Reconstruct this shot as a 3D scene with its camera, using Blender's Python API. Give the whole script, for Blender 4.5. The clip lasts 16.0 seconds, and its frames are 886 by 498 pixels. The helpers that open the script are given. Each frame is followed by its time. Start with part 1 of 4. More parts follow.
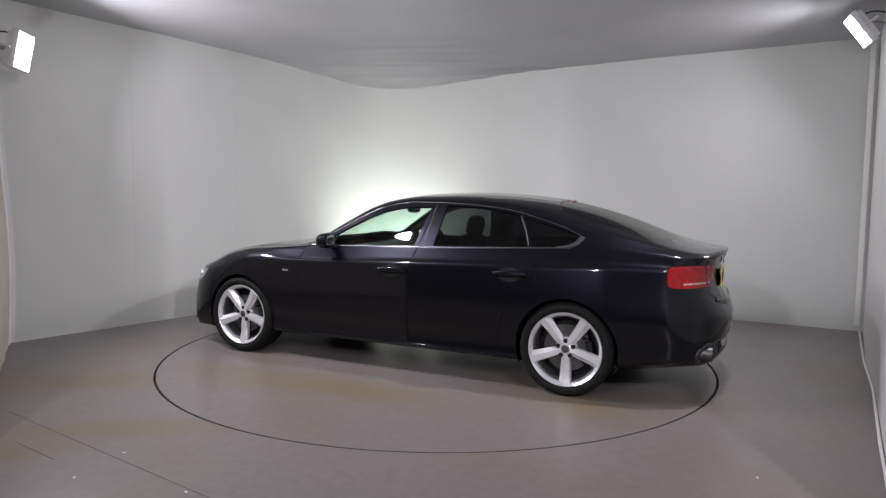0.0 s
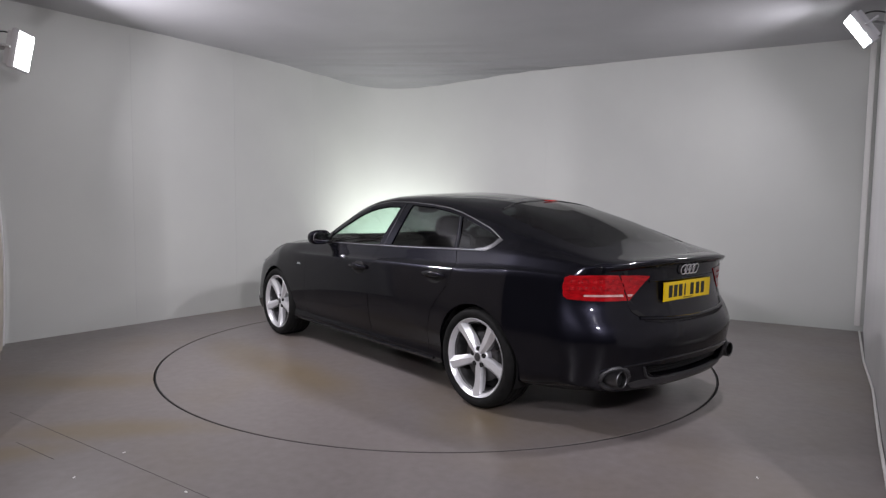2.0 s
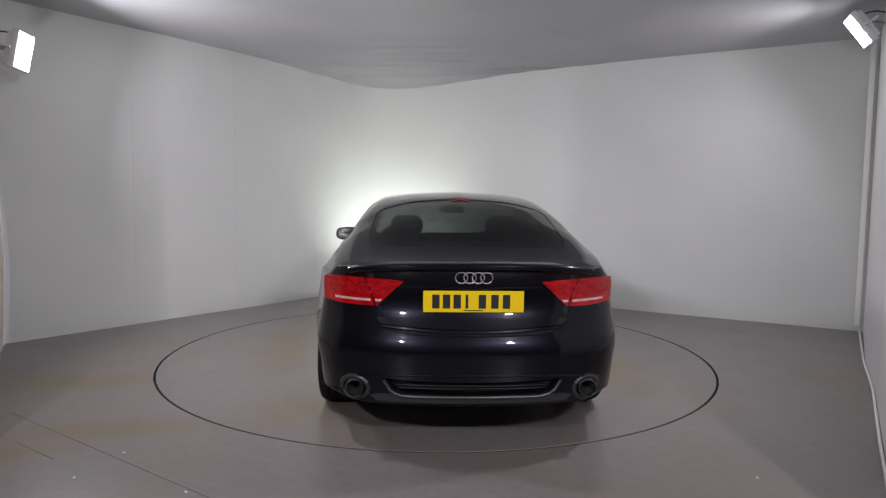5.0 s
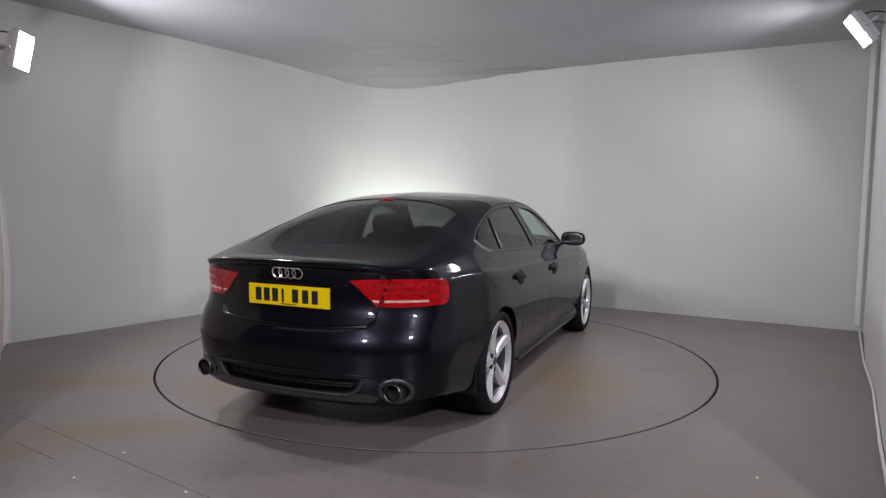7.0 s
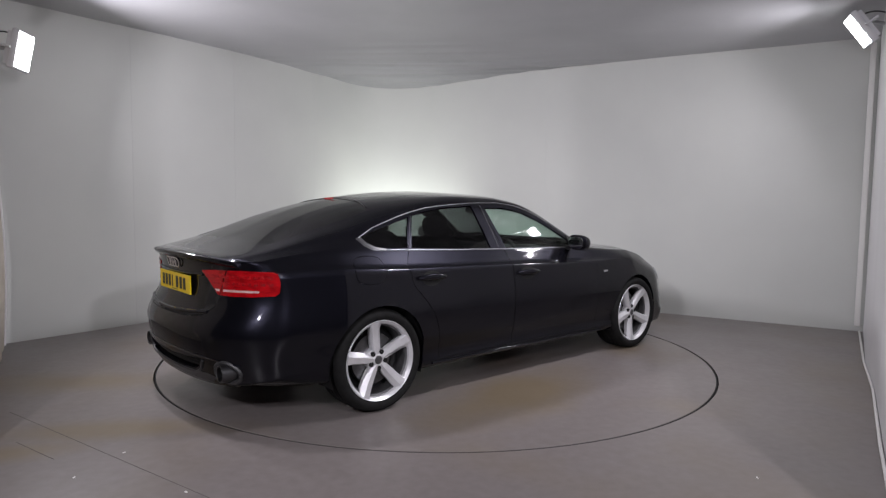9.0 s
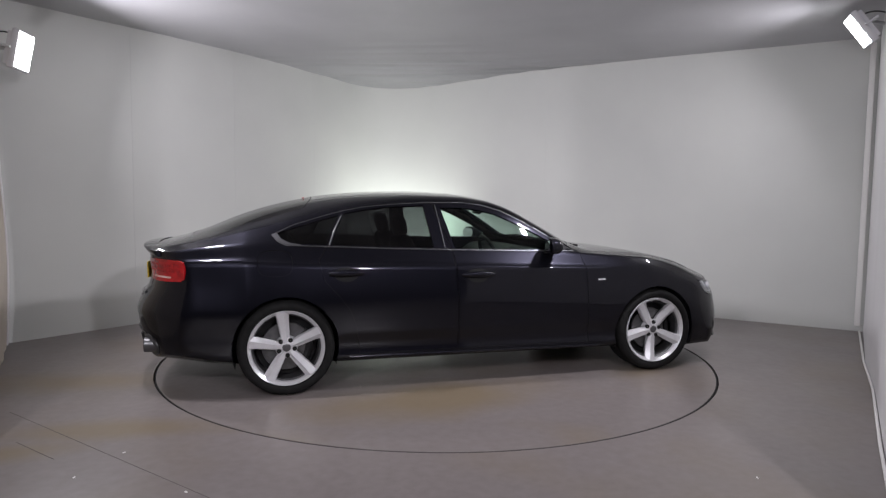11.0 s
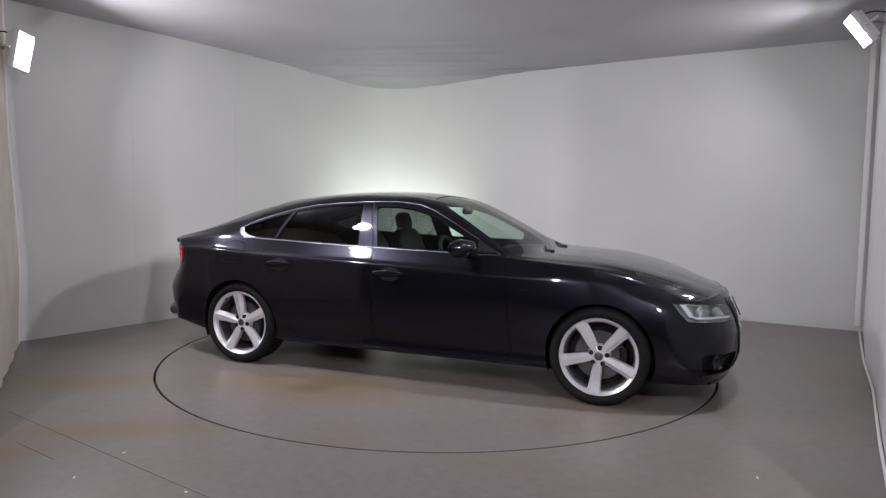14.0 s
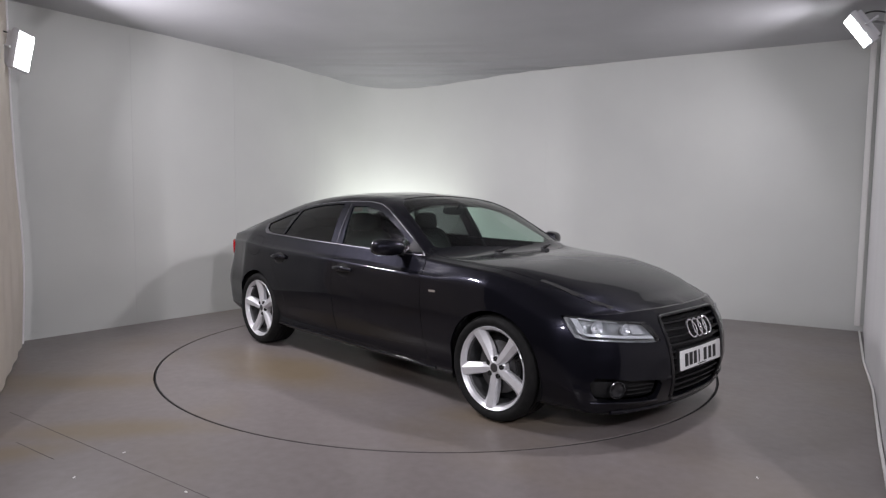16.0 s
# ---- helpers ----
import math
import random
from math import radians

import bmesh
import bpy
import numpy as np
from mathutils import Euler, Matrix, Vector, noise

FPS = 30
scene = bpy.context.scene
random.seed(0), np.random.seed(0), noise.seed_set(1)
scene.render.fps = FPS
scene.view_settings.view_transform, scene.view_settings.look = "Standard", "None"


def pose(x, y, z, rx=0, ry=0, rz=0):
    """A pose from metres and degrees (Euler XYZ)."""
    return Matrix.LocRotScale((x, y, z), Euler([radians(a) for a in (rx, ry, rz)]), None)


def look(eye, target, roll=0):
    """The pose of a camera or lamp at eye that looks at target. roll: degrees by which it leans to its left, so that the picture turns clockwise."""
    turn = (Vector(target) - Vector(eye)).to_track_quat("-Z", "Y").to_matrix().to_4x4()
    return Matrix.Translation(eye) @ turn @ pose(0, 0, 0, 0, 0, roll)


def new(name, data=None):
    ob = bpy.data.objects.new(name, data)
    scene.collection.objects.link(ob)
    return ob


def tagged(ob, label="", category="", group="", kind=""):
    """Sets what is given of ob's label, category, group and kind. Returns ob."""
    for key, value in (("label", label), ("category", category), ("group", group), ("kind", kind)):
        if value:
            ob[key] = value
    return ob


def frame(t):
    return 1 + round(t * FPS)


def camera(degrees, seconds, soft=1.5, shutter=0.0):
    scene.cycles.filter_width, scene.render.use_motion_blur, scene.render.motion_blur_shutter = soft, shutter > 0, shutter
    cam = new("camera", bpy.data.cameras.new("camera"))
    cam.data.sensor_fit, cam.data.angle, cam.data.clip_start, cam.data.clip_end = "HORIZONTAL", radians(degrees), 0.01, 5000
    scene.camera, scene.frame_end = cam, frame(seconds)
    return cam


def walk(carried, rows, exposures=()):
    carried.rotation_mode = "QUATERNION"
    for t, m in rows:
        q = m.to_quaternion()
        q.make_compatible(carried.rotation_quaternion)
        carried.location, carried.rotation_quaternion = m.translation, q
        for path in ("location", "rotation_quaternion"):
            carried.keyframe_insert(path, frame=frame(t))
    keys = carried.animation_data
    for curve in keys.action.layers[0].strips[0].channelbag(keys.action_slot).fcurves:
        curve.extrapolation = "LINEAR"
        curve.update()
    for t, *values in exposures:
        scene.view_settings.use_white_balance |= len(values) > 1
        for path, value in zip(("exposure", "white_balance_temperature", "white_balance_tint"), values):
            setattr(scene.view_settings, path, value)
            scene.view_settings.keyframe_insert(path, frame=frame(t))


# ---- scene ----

FOV = 68.93
PAN, PITCH, ROLL = 0.41, 4.42, 0.65
EYE = (0.0, -5.54, 1.324)
cam = camera(FOV, 16.0, soft=1.3)
AIM = Vector((math.sin(radians(PAN)), math.cos(radians(PAN)), -math.tan(radians(PITCH))))
VIEW = look(EYE, Vector(EYE) + AIM, ROLL)
walk(cam, [(0.0, VIEW), (16.0, VIEW)], exposures=[(0.0, 0.1), (1.0, 0.02), (2.0, -0.06), (3.0, -0.08), (4.0, -0.06), (5.5, -0.04), (7.0, 0.0), (8.0, 0.02), (10.0, 0.03), (12.0, 0.04), (16.0, 0.02)])

# ---- light ----
world = bpy.data.worlds.new("world")
world.use_nodes = True
world.node_tree.nodes["Background"].inputs[0].default_value = (0.5, 0.52, 0.55, 1)
world.node_tree.nodes["Background"].inputs[1].default_value = 0.02
scene.world = world


def area_lamp(name, eye, target, width, height, watts, colour=(0.98, 0.945, 1.02), spread=180):
    d = bpy.data.lights.new(name, "AREA")
    d.shape, d.size, d.size_y, d.energy, d.color = "RECTANGLE", width, height, watts, colour
    d.spread = radians(spread)
    ob = new(name, d)
    ob.matrix_world = look(eye, target)
    return ob


FLOOD_R, FLOOD_R_AIM = (3.56, 0.08, 2.79), (1.2, 1.0, 0.95)
FLOOD_L, FLOOD_L_AIM = (-3.36, -0.20, 2.47), (-0.5, 0.25, 1.9)
FLOOD_FL, FLOOD_FL_AIM = (-2.05, -1.40, 2.86), (-0.2, -0.4, 0.5)
FLOOD_FR, FLOOD_FR_AIM = (2.05, -1.40, 2.86), (0.2, -0.4, 0.5)
CORNER_LAMP, CORNER_AIM = (-0.40, 3.0, 0.42), (-0.75, 4.1, 1.55)
FLOOD_BL, FLOOD_BL_AIM = (-1.75, -6.1, 2.75), (-0.1, -0.2, 0.6)
FLOOD_BR, FLOOD_BR_AIM = (1.75, -6.1, 2.75), (0.1, -0.2, 0.6)
for key, eye, aim, watts, spread in (("right", FLOOD_R, FLOOD_R_AIM, 17, 150), ("left", FLOOD_L, FLOOD_L_AIM, 46, 150),
                                     ("mid_left", FLOOD_FL, FLOOD_FL_AIM, 30, 130), ("mid_right", FLOOD_FR, FLOOD_FR_AIM, 31, 130),
                                     ("back_left", FLOOD_BL, FLOOD_BL_AIM, 44, 120), ("back_right", FLOOD_BR, FLOOD_BR_AIM, 44, 120)):
    way = (Vector(aim) - Vector(eye)).normalized()
    area_lamp("flood_beam_" + key, Vector(eye) + way * 0.06, aim, *((0.24, 0.28) if key in ("right", "left") else (0.15, 0.18)), watts, spread=spread)
area_lamp("flood_beam_corner", CORNER_LAMP, CORNER_AIM, 0.3, 0.2, 16, (0.95, 1.0, 0.93), 140)

# ---- materials ----


def mat(name, colour, rough=0.5, metal=0.0, coat=0.0, coat_rough=0.03, emit=0.0, spec=0.5, sheen=0.0):
    m = bpy.data.materials.new(name)
    m.use_nodes = True
    b = m.node_tree.nodes["Principled BSDF"]
    b.inputs["Base Color"].default_value = (*colour, 1)
    b.inputs["Roughness"].default_value = rough
    b.inputs["Metallic"].default_value = metal
    b.inputs["Coat Weight"].default_value = coat
    b.inputs["Coat Roughness"].default_value = coat_rough
    b.inputs["Specular IOR Level"].default_value = spec
    b.inputs["Sheen Weight"].default_value = sheen
    if emit:
        b.inputs["Emission Color"].default_value = (1, 1, 1, 1)
        b.inputs["Emission Strength"].default_value = emit
    return m


def nodes_of(m):
    return m.node_tree.nodes, m.node_tree.links, m.node_tree.nodes["Principled BSDF"]


def noisy(m, scale, colours, detail=6, stops=(0.3, 0.7), bump=0.0, bump_scale=None, rough=None, stretch=None):
    """Colour by noise at the given scale, fine relief by a second noise, roughness by the first."""
    n, l, b = nodes_of(m)
    co = n.new("ShaderNodeTexCoord")
    source = co.outputs["Object"]
    if stretch:
        mp = n.new("ShaderNodeMapping")
        mp.inputs["Scale"].default_value = stretch
        l.new(source, mp.inputs["Vector"])
        source = mp.outputs["Vector"]
    tx = n.new("ShaderNodeTexNoise")
    tx.inputs["Scale"].default_value, tx.inputs["Detail"].default_value = scale, detail
    l.new(source, tx.inputs["Vector"])
    if colours:
        rp = n.new("ShaderNodeValToRGB")
        for e, p, c in zip(rp.color_ramp.elements, stops, colours):
            e.position, e.color = p, (*c, 1)
        l.new(tx.outputs["Fac"], rp.inputs["Fac"])
        l.new(rp.outputs["Color"], b.inputs["Base Color"])
    if rough:
        mr = n.new("ShaderNodeMapRange")
        mr.inputs["To Min"].default_value, mr.inputs["To Max"].default_value = rough
        l.new(tx.outputs["Fac"], mr.inputs["Value"])
        l.new(mr.outputs["Result"], b.inputs["Roughness"])
    if bump:
        t2 = n.new("ShaderNodeTexNoise")
        t2.inputs["Scale"].default_value = bump_scale or scale * 12
        t2.inputs["Detail"].default_value = 4
        l.new(source, t2.inputs["Vector"])
        bp = n.new("ShaderNodeBump")
        bp.inputs["Strength"].default_value, bp.inputs["Distance"].default_value = bump, 0.01
        l.new(t2.outputs["Fac"], bp.inputs["Height"])
        l.new(bp.outputs["Normal"], b.inputs["Normal"])
    return m


def glass(name, tint, ior=1.5):
    m = bpy.data.materials.new(name)
    m.use_nodes = True
    n, l = m.node_tree.nodes, m.node_tree.links
    n.remove(n["Principled BSDF"])
    tr, gl, lw, pw, mx = (n.new("ShaderNode" + k) for k in ("BsdfTransparent", "BsdfGlossy", "LayerWeight", "Math", "MixShader"))
    mad = n.new("ShaderNodeMath")
    tr.inputs["Color"].default_value = (*tint, 1)
    gl.inputs["Roughness"].default_value = 0.01
    lw.inputs["Blend"].default_value = 0.5
    pw.operation, mad.operation = "POWER", "MULTIPLY_ADD"
    pw.inputs[1].default_value = 4.5
    mad.inputs[1].default_value, mad.inputs[2].default_value = 0.85, ((ior - 1) / (ior + 1)) ** 2 * 1.6
    l.new(lw.outputs["Facing"], pw.inputs[0])
    l.new(pw.outputs[0], mad.inputs[0])
    l.new(mad.outputs[0], mx.inputs[0])
    l.new(tr.outputs[0], mx.inputs[1])
    l.new(gl.outputs[0], mx.inputs[2])
    l.new(mx.outputs[0], n["Material Output"].inputs["Surface"])
    return m


WALL = noisy(mat("painted_wall", (0.56, 0.565, 0.555), 0.6), 1.1, ((0.54, 0.55, 0.53), (0.58, 0.59, 0.565)), bump=0.05, bump_scale=60)
WHITE_SHEET = noisy(mat("white_sheet", (0.78, 0.77, 0.78), 0.55), 2.0, ((0.72, 0.71, 0.72), (0.8, 0.79, 0.8)), bump=0.2, bump_scale=14, stretch=(1, 1, 0.05))
BEIGE_SHEET = noisy(mat("cream_sheet", (0.62, 0.56, 0.48), 0.7), 3.0, ((0.58, 0.52, 0.45), (0.66, 0.6, 0.53)))
CEILING = noisy(mat("ceiling_fabric", (0.35, 0.35, 0.37), 0.42, sheen=0.2), 1.6, ((0.32, 0.32, 0.34), (0.37, 0.37, 0.39)), bump=0.08, bump_scale=40)
DARK = noisy(mat("grey_hall", (0.36, 0.36, 0.37), 0.8), 2.0, ((0.17, 0.17, 0.175), (0.23, 0.23, 0.235)))
TRIM_WHITE = mat("white_trim", (0.75, 0.74, 0.72), 0.4)
GAP = mat("gap_black", (0.006, 0.006, 0.006), 0.9)
PAINT = noisy(mat("black_paint", (0.008, 0.008, 0.015), 0.3, metal=0.7, coat=1.0, coat_rough=0.05), 900, ((0.0055, 0.0055, 0.008), (0.0115, 0.0115, 0.017)), detail=2, rough=(0.26, 0.38))
PAINT.node_tree.nodes["Principled BSDF"].inputs["Coat IOR"].default_value = 1.34
PAINT.node_tree.nodes["Principled BSDF"].inputs["Specular Tint"].default_value = (0.06, 0.06, 0.08, 1)
BLACK_PLASTIC = noisy(mat("black_plastic", (0.012, 0.012, 0.013), 0.45, spec=0.22), 40, ((0.007, 0.007, 0.0075), (0.012, 0.012, 0.0125)), bump=0.05, bump_scale=300)
RUBBER = noisy(mat("tyre_rubber", (0.007, 0.007, 0.007), 0.75, spec=0.15), 30, ((0.006, 0.006, 0.006), (0.011, 0.011, 0.011)), bump=0.1, bump_scale=200)
ALLOY = noisy(mat("silver_alloy", (0.6, 0.6, 0.62), 0.34, metal=0.45, coat=0.4, coat_rough=0.1), 25, ((0.58, 0.58, 0.60), (0.64, 0.64, 0.66)))
STEEL = noisy(mat("brake_steel", (0.12, 0.12, 0.125), 0.4, metal=1.0), 20, ((0.09, 0.09, 0.09), (0.16, 0.16, 0.165)))
# barrel colour darkened for the shade between the spokes as well as brake dust
DARK_ALLOY = noisy(mat("shaded_dusty_barrel", (0.07, 0.07, 0.074), 0.5, metal=0.5), 25, ((0.05, 0.05, 0.052), (0.09, 0.09, 0.094)))
CHROME = mat("chrome", (0.8, 0.8, 0.82), 0.08, metal=1.0)
SATIN = mat("satin_aluminium", (0.15, 0.15, 0.158), 0.38, metal=1.0)
DARK_SATIN = mat("dark_satin", (0.055, 0.055, 0.058), 0.42, metal=0.5)
GLASS_CLEAR = glass("clear_glass", (0.72, 0.84, 0.78))
GLASS_DARK = glass("privacy_glass", (0.09, 0.093, 0.098))
GLASS_REAR = glass("rear_glass", (0.07, 0.073, 0.077))
RED_LENS = noisy(mat("red_lens", (0.5, 0.006, 0.012), 0.2, coat=0.5, spec=0.3), 22, ((0.2, 0.002, 0.004), (0.44, 0.004, 0.008)), bump=0.1, bump_scale=70, stretch=(1, 1, 3))
YELLOW = mat("yellow_plate", (0.75, 0.52, 0.0), 0.4)
WHITE_PLATE = mat("white_plate", (0.75, 0.75, 0.75), 0.4)
INK = mat("plate_ink", (0.01, 0.01, 0.01), 0.5)
SEAT = noisy(mat("black_leather", (0.015, 0.015, 0.016), 0.6, spec=0.15), 30, ((0.012, 0.012, 0.012), (0.022, 0.022, 0.022)), bump=0.1)
LAMP_FACE = mat("lamp_face", (1, 1, 1), 0.5, emit=14)
LAMP_BODY = mat("lamp_body", (0.6, 0.6, 0.62), 0.45)

# floor: worn grey-brown epoxy with ochre stains and faint scratches


def floor_material(name, ochre, stains=()):
    m = mat(name, (0.15, 0.135, 0.125), 0.42)
    n, l, b = nodes_of(m)
    co = n.new("ShaderNodeTexCoord")
    big, fine, spots = (n.new("ShaderNodeTexNoise") for _ in range(3))
    for t, s, d in ((big, 0.9, 3), (fine, 16, 8), (spots, 2.3, 5)):
        t.inputs["Scale"].default_value, t.inputs["Detail"].default_value = s, d
        l.new(co.outputs["Object"], t.inputs["Vector"])
    base = n.new("ShaderNodeValToRGB")
    for e, p, c in zip(base.color_ramp.elements, (0.3, 0.75), ((0.158, 0.139, 0.134), (0.192, 0.171, 0.166))):
        e.position, e.color = p, (*c, 1)
    l.new(fine.outputs["Fac"], base.inputs["Fac"])
    mask = n.new("ShaderNodeMapRange")
    mask.inputs["From Min"].default_value, mask.inputs["From Max"].default_value = 0.48, 0.72
    mask.inputs["To Max"].default_value = ochre
    l.new(big.outputs["Fac"], mask.inputs["Value"])
    mx = n.new("ShaderNodeMix")
    mx.data_type = "RGBA"
    amount = mask.outputs["Result"]
    for x, y, rx, ry, turn in stains:
        # a dried ochre puddle with a ragged edge
        mp, ln, mr, ad = n.new("ShaderNodeMapping"), n.new("ShaderNodeVectorMath"), n.new("ShaderNodeMapRange"), n.new("ShaderNodeMath")
        mp.vector_type = "TEXTURE"
        mp.inputs["Location"].default_value, mp.inputs["Rotation"].default_value, mp.inputs["Scale"].default_value = (x, y, 0), (0, 0, radians(turn)), (rx, ry, 1)
        l.new(co.outputs["Object"], mp.inputs["Vector"])
        ln.operation = "LENGTH"
        l.new(mp.outputs["Vector"], ln.inputs[0])
        wob = n.new("ShaderNodeMath")
        wob.operation = "MULTIPLY_ADD"
        wob.inputs[1].default_value = 1.6
        l.new(big.outputs["Fac"], wob.inputs[0])
        l.new(ln.outputs["Value"], wob.inputs[2])
        mr.inputs["From Min"].default_value, mr.inputs["From Max"].default_value = 1.9, 1.05
        mr.inputs["To Max"].default_value = 0.75
        l.new(wob.outputs[0], mr.inputs["Value"])
        ad.operation = "MAXIMUM"
        l.new(amount, ad.inputs[0])
        l.new(mr.outputs["Result"], ad.inputs[1])
        amount = ad.outputs[0]
    l.new(amount, mx.inputs["Factor"])
    l.new(base.outputs["Color"], mx.inputs["A"])
    mx.inputs["B"].default_value = (0.165, 0.125, 0.07, 1)
    l.new(mx.outputs["Result"], b.inputs["Base Color"])
    mr = n.new("ShaderNodeMapRange")
    mr.inputs["To Min"].default_value, mr.inputs["To Max"].default_value = 0.28, 0.42
    l.new(spots.outputs["Fac"], mr.inputs["Value"])
    l.new(mr.outputs["Result"], b.inputs["Roughness"])
    bp = n.new("ShaderNodeBump")
    bp.inputs["Strength"].default_value, bp.inputs["Distance"].default_value = 0.04, 0.004
    l.new(fine.outputs["Fac"], bp.inputs["Height"])
    l.new(bp.outputs["Normal"], b.inputs["Normal"])
    return m


FLOOR = floor_material("epoxy_floor", 0.35, ((-2.5, -1.0, .95, .28, 6), (-1.8, -1.95, .85, .2, 8), (-2.3, -2.35, .5, .16, 20)))
DECK = floor_material("turntable_deck", 0.45, ((.3, 1.3, 1.2, .35, 0), (-.4, -1.25, 1.1, .4, 10), (1.5, -.9, .5, .3, 40), (-1.5, .9, .5, .35, -30)))

# ---- mesh helpers ----


def mesh_of(name, bm, material, smooth=35):
    me = bpy.data.meshes.new(name)
    bm.normal_update()
    bm.to_mesh(me)
    bm.free()
    for m in material if isinstance(material, (list, tuple)) else (material,):
        me.materials.append(m)
    if smooth:
        me.shade_smooth()
        me.set_sharp_from_angle(angle=radians(smooth))
    return me


def part(name, bm, material, parent, label="", smooth=35):
    ob = new(name, mesh_of(name, bm, material, smooth))
    ob.parent = parent
    if label:
        tagged(ob, label)
    return ob


def thing(name, label, category, m=None, kind="", group=""):
    ob = new(name)
    if m is not None:
        ob.matrix_world = m
    return tagged(ob, label, category, group, kind)


def box(sx, sy, sz, m=None, bevel=0.0, seg=2, bm=None):
    b = bmesh.new()
    bmesh.ops.create_cube(b, size=1, matrix=Matrix.Diagonal((sx, sy, sz, 1)))
    if bevel:
        bmesh.ops.bevel(b, geom=b.edges[:], offset=bevel, segments=seg, affect="EDGES", profile=0.5)
    if m is not None:
        bmesh.ops.transform(b, matrix=m, verts=b.verts)
    return joined(bm, b)


def joined(bm, b):
    if bm is None:
        return b
    me = bpy.data.meshes.new("tmp")
    b.to_mesh(me)
    b.free()
    bm.from_mesh(me)
    bpy.data.meshes.remove(me)
    return bm


def lathe(profile, n=48, closed=False, bm=None):
    """Turns (r, h) points round the y axis."""
    b = bmesh.new()
    rings = []
    for r, h in profile:
        rings.append([b.verts.new((r * math.cos(a), h, r * math.sin(a))) for a in (2 * math.pi * i / n for i in range(n))])
    pairs = list(zip(rings, rings[1:])) + ([(rings[-1], rings[0])] if closed else [])
    for p, q in pairs:
        for i in range(n):
            b.faces.new((p[i], p[(i + 1) % n], q[(i + 1) % n], q[i]))
    bmesh.ops.recalc_face_normals(b, faces=b.faces)
    return joined(bm, b)


def tube(points, r, n=8, bm=None):
    """A round bar along points."""
    b = bmesh.new()
    pts = [Vector(p) for p in points]
    rings = []
    for i, p in enumerate(pts):
        d = (pts[min(i + 1, len(pts) - 1)] - pts[max(i - 1, 0)]).normalized()
        side = d.cross(Vector((0, 0, 1)) if abs(d.z) < 0.9 else Vector((1, 0, 0))).normalized()
        up = side.cross(d)
        rings.append([b.verts.new(p + r * (math.cos(a) * side + math.sin(a) * up)) for a in (2 * math.pi * k / n for k in range(n))])
    for p, q in zip(rings, rings[1:]):
        for k in range(n):
            b.faces.new((p[k], p[(k + 1) % n], q[(k + 1) % n], q[k]))
    b.faces.new(rings[0][::-1])
    b.faces.new(rings[-1])
    bmesh.ops.recalc_face_normals(b, faces=b.faces)
    return joined(bm, b)


def pchip(xs, ys):
    """A smooth curve through points that never overshoots."""
    xs, ys = np.array(xs, float), np.array(ys, float)
    h, dl = np.diff(xs), np.diff(ys) / np.diff(xs)
    d = np.zeros(len(xs))
    for i in range(1, len(xs) - 1):
        if dl[i - 1] * dl[i] > 0:
            w1, w2 = 2 * h[i] + h[i - 1], h[i] + 2 * h[i - 1]
            d[i] = (w1 + w2) / (w1 / dl[i - 1] + w2 / dl[i])
    d[0], d[-1] = dl[0], dl[-1]

    def f(x):
        x = min(max(x, xs[0]), xs[-1])
        i = min(int(np.searchsorted(xs, x, "right")) - 1, len(h) - 1)
        t = (x - xs[i]) / h[i]
        return float((1 + 2 * t) * (1 - t) ** 2 * ys[i] + t * (1 - t) ** 2 * h[i] * d[i] + t * t * (3 - 2 * t) * ys[i + 1] + t * t * (t - 1) * h[i] * d[i + 1])
    return f


# ---- the booth ----
TABLE_R = 2.247
CEIL = 3.0
LEFT_A, LEFT_B = Vector((-3.88, 0.07, 0)), Vector((-0.82, 4.08, 0))
RIGHT_B = Vector((4.42, 1.05, 0))


def wall_slab(name, path, z0, z1, thick, material, label):
    """An upright wall of that thickness along path, thickened to its outer side (left of the way)."""
    bm = bmesh.new()
    pts = [Vector((p[0], p[1], 0)) for p in path]
    rows = []
    for i, p in enumerate(pts):
        d = (pts[min(i + 1, len(pts) - 1)] - pts[max(i - 1, 0)]).normalized()
        o = Vector((-d.y, d.x, 0)) * thick
        rows.append([bm.verts.new(q) for q in (p + Vector((0, 0, z0)), p + Vector((0, 0, z1)), p + o + Vector((0, 0, z1)), p + o + Vector((0, 0, z0)))])
    for a, b in zip(rows, rows[1:]):
        for k in range(4):
            bm.faces.new((a[k], a[(k + 1) % 4], b[(k + 1) % 4], b[k]))
    bm.faces.new(rows[0])
    bm.faces.new(rows[-1][::-1])
    bmesh.ops.recalc_face_normals(bm, faces=bm.faces)
    ob = new(name, mesh_of(name, bm, material))
    return tagged(ob, label, "wall", kind="structure")


def rounded_corner(a, b, c, r, n=14):
    """The way a-b-c with the corner b rounded by tangents of length r."""
    p, q = b + (a - b).normalized() * r, b + (c - b).normalized() * r
    return [a] + [(1 - t) ** 2 * p + 2 * t * (1 - t) * b + t * t * q for t in (i / n for i in range(n + 1))] + [c]


BACK = rounded_corner(LEFT_A, LEFT_B, RIGHT_B, 0.75)
wall_slab("wall_back", BACK, 0.0, 3.3, 0.1, WALL, "pale grey painted booth wall with a rounded corner")


